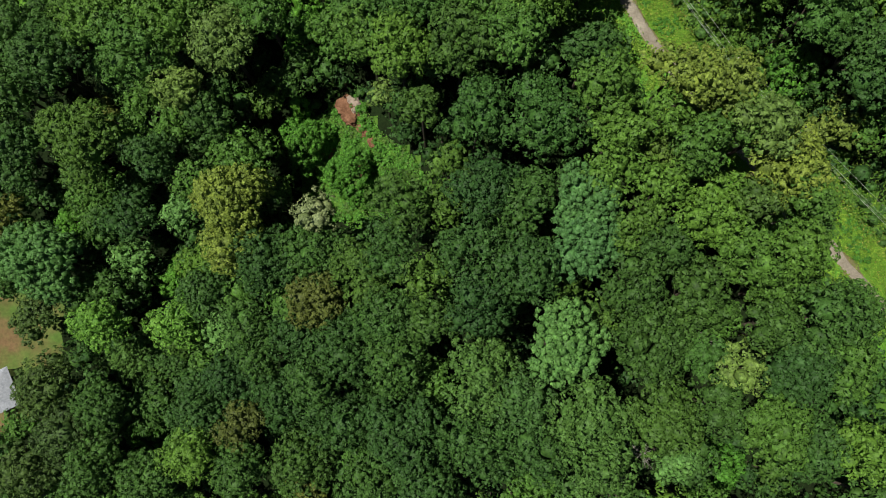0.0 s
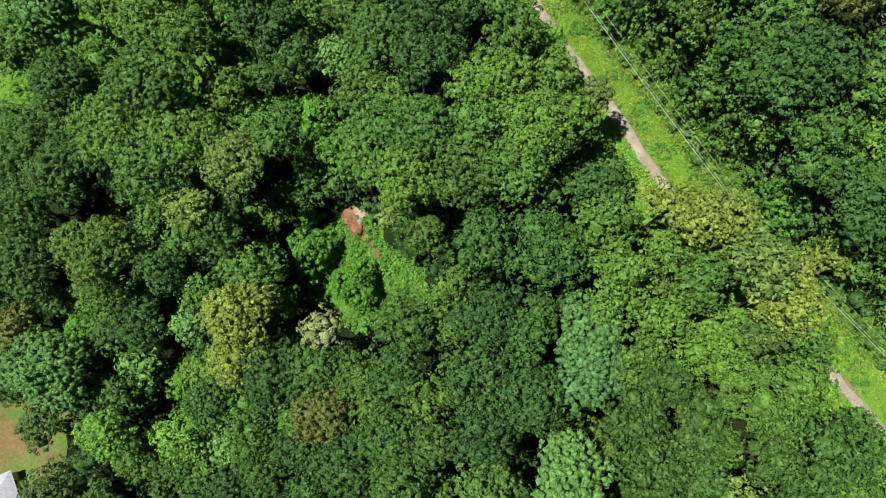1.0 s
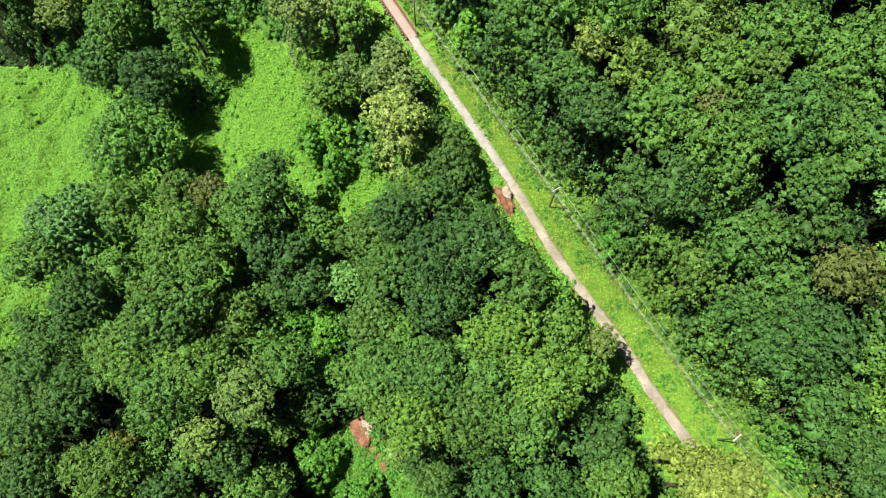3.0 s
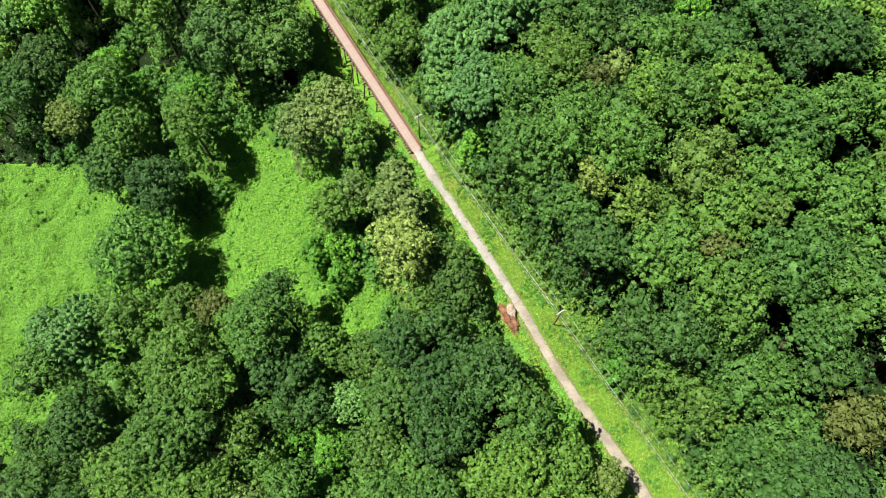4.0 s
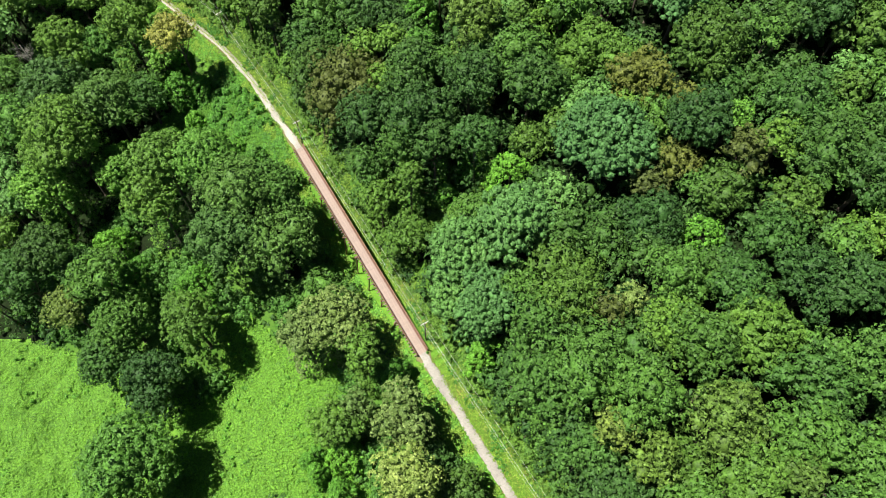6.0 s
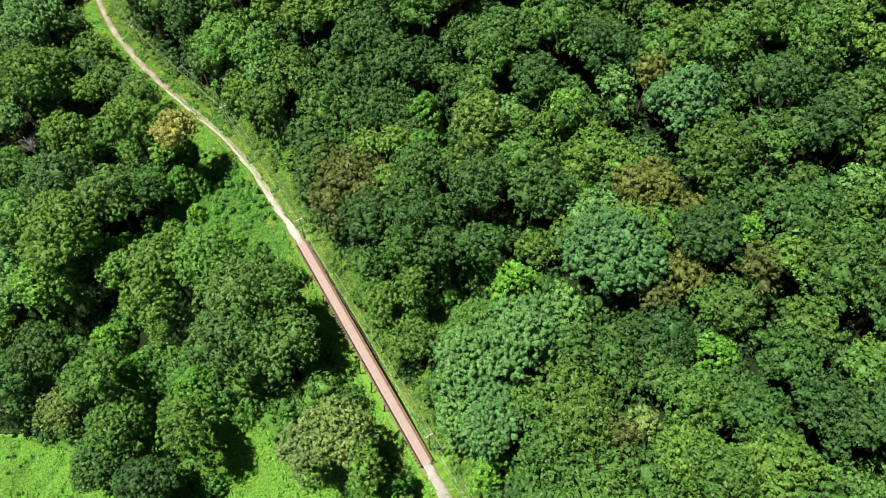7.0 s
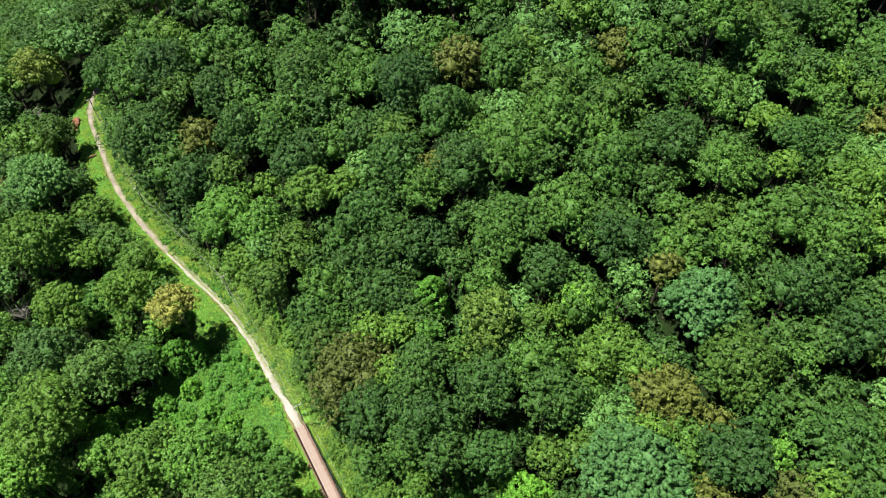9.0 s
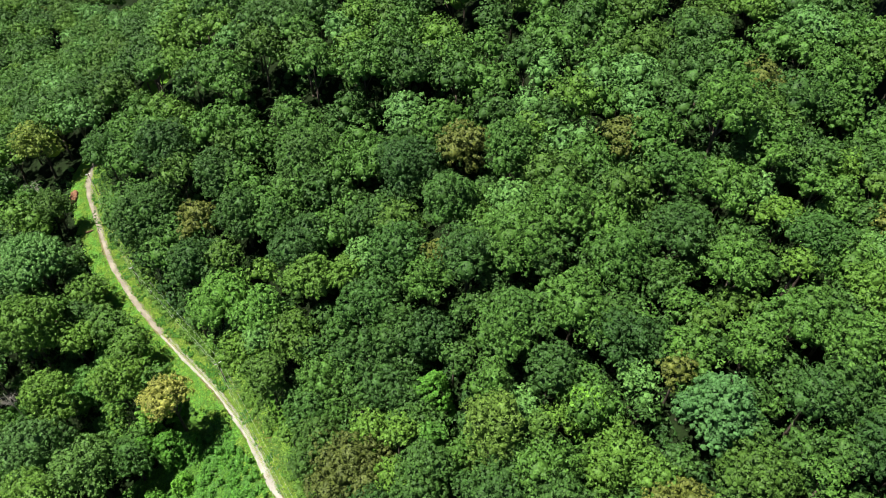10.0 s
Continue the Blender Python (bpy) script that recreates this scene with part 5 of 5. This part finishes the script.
# low shrubs where the canopy lets light down to the forest floor
rng = np.random.default_rng(81)
p = clear_of_trail(scatter(FOREST, 11000, 82))
put = np.array(PLANTED)
open_sky = np.array([(np.hypot(put[:, 0] - a, put[:, 1] - b) - 0.7 * put[:, 2]).min() for a, b in p])
p = p[open_sky > 0]
c_ = np.c_[p, land(p[:, 0], p[:, 1]) + rng.uniform(0.2, 3.2, len(p))]
v, f = foliage_faces(*clump_mesh(rng, c_, np.tile([0, 0, 1.0], (len(c_), 1)), 1.2, 10, 0.42, 0.85))
tagged(mesh_object("forest_shrubs", v, f, LEAF["D"], smooth=True), "dark green shrubs in the gaps of the forest", "shrubs", kind="stuff")

# tall humps of vines in the gaps between the trees of the lower slope
rng = np.random.default_rng(71)
bl, co = [], []
for poly, count in ((RIM, 700), (VALLEY, 900)):
    for hx, hy in scatter(poly, count, 72):
        put = np.array(PLANTED)
        gap = float((np.hypot(put[:, 0] - hx, put[:, 1] - hy) - 0.8 * put[:, 2]).min())
        if inside(MEADOW, np.array([hx]), np.array([hy]))[0] or gap < 0.5 or abs(float(trail_offset(np.array([hx]), np.array([hy]))[0])) < 6:
            continue
        wide = min(rng.uniform(2.2, 4.0), gap + 1.8)
        PLANTED.append((hx, hy, wide * 0.7, 5.0))
        lobes, out_way = drape_lobes(rng, wide, wide * rng.uniform(1.0, 2.6), 1.55)
        blades, core = clump_mesh(rng, lobes + [hx, hy, land_at(hx, hy)], out_way, 0.95, 17, 0.32)
        bl.append(blades), co.append(core)
v, f = foliage_faces(np.concatenate(bl), np.concatenate(co))
tagged(mesh_object("vine_thicket", v, f, LEAF["V2"], smooth=True), "humps of soft green vines between the trees", "vines", kind="stuff")

# the deck planks of the bridge, one by one
rng = np.random.default_rng(4)
first, count = None, 246
for i in range(count):
    m = Matrix.Translation((rng.normal(0, 0.012), (i + 0.5) * SPAN / count, 0.055 + rng.uniform(0, 0.008))) @ Matrix.Rotation(rng.normal(0, 0.003), 4, "Z")
    if first is None:
        bm = bmesh.new()
        box(bm, (DECK, SPAN / count - 0.012, 0.07), Matrix())
        first = part("plank", bm, PLANK, bridge)
        first.matrix_basis = m
    else:
        shared("plank", first, m, bridge)
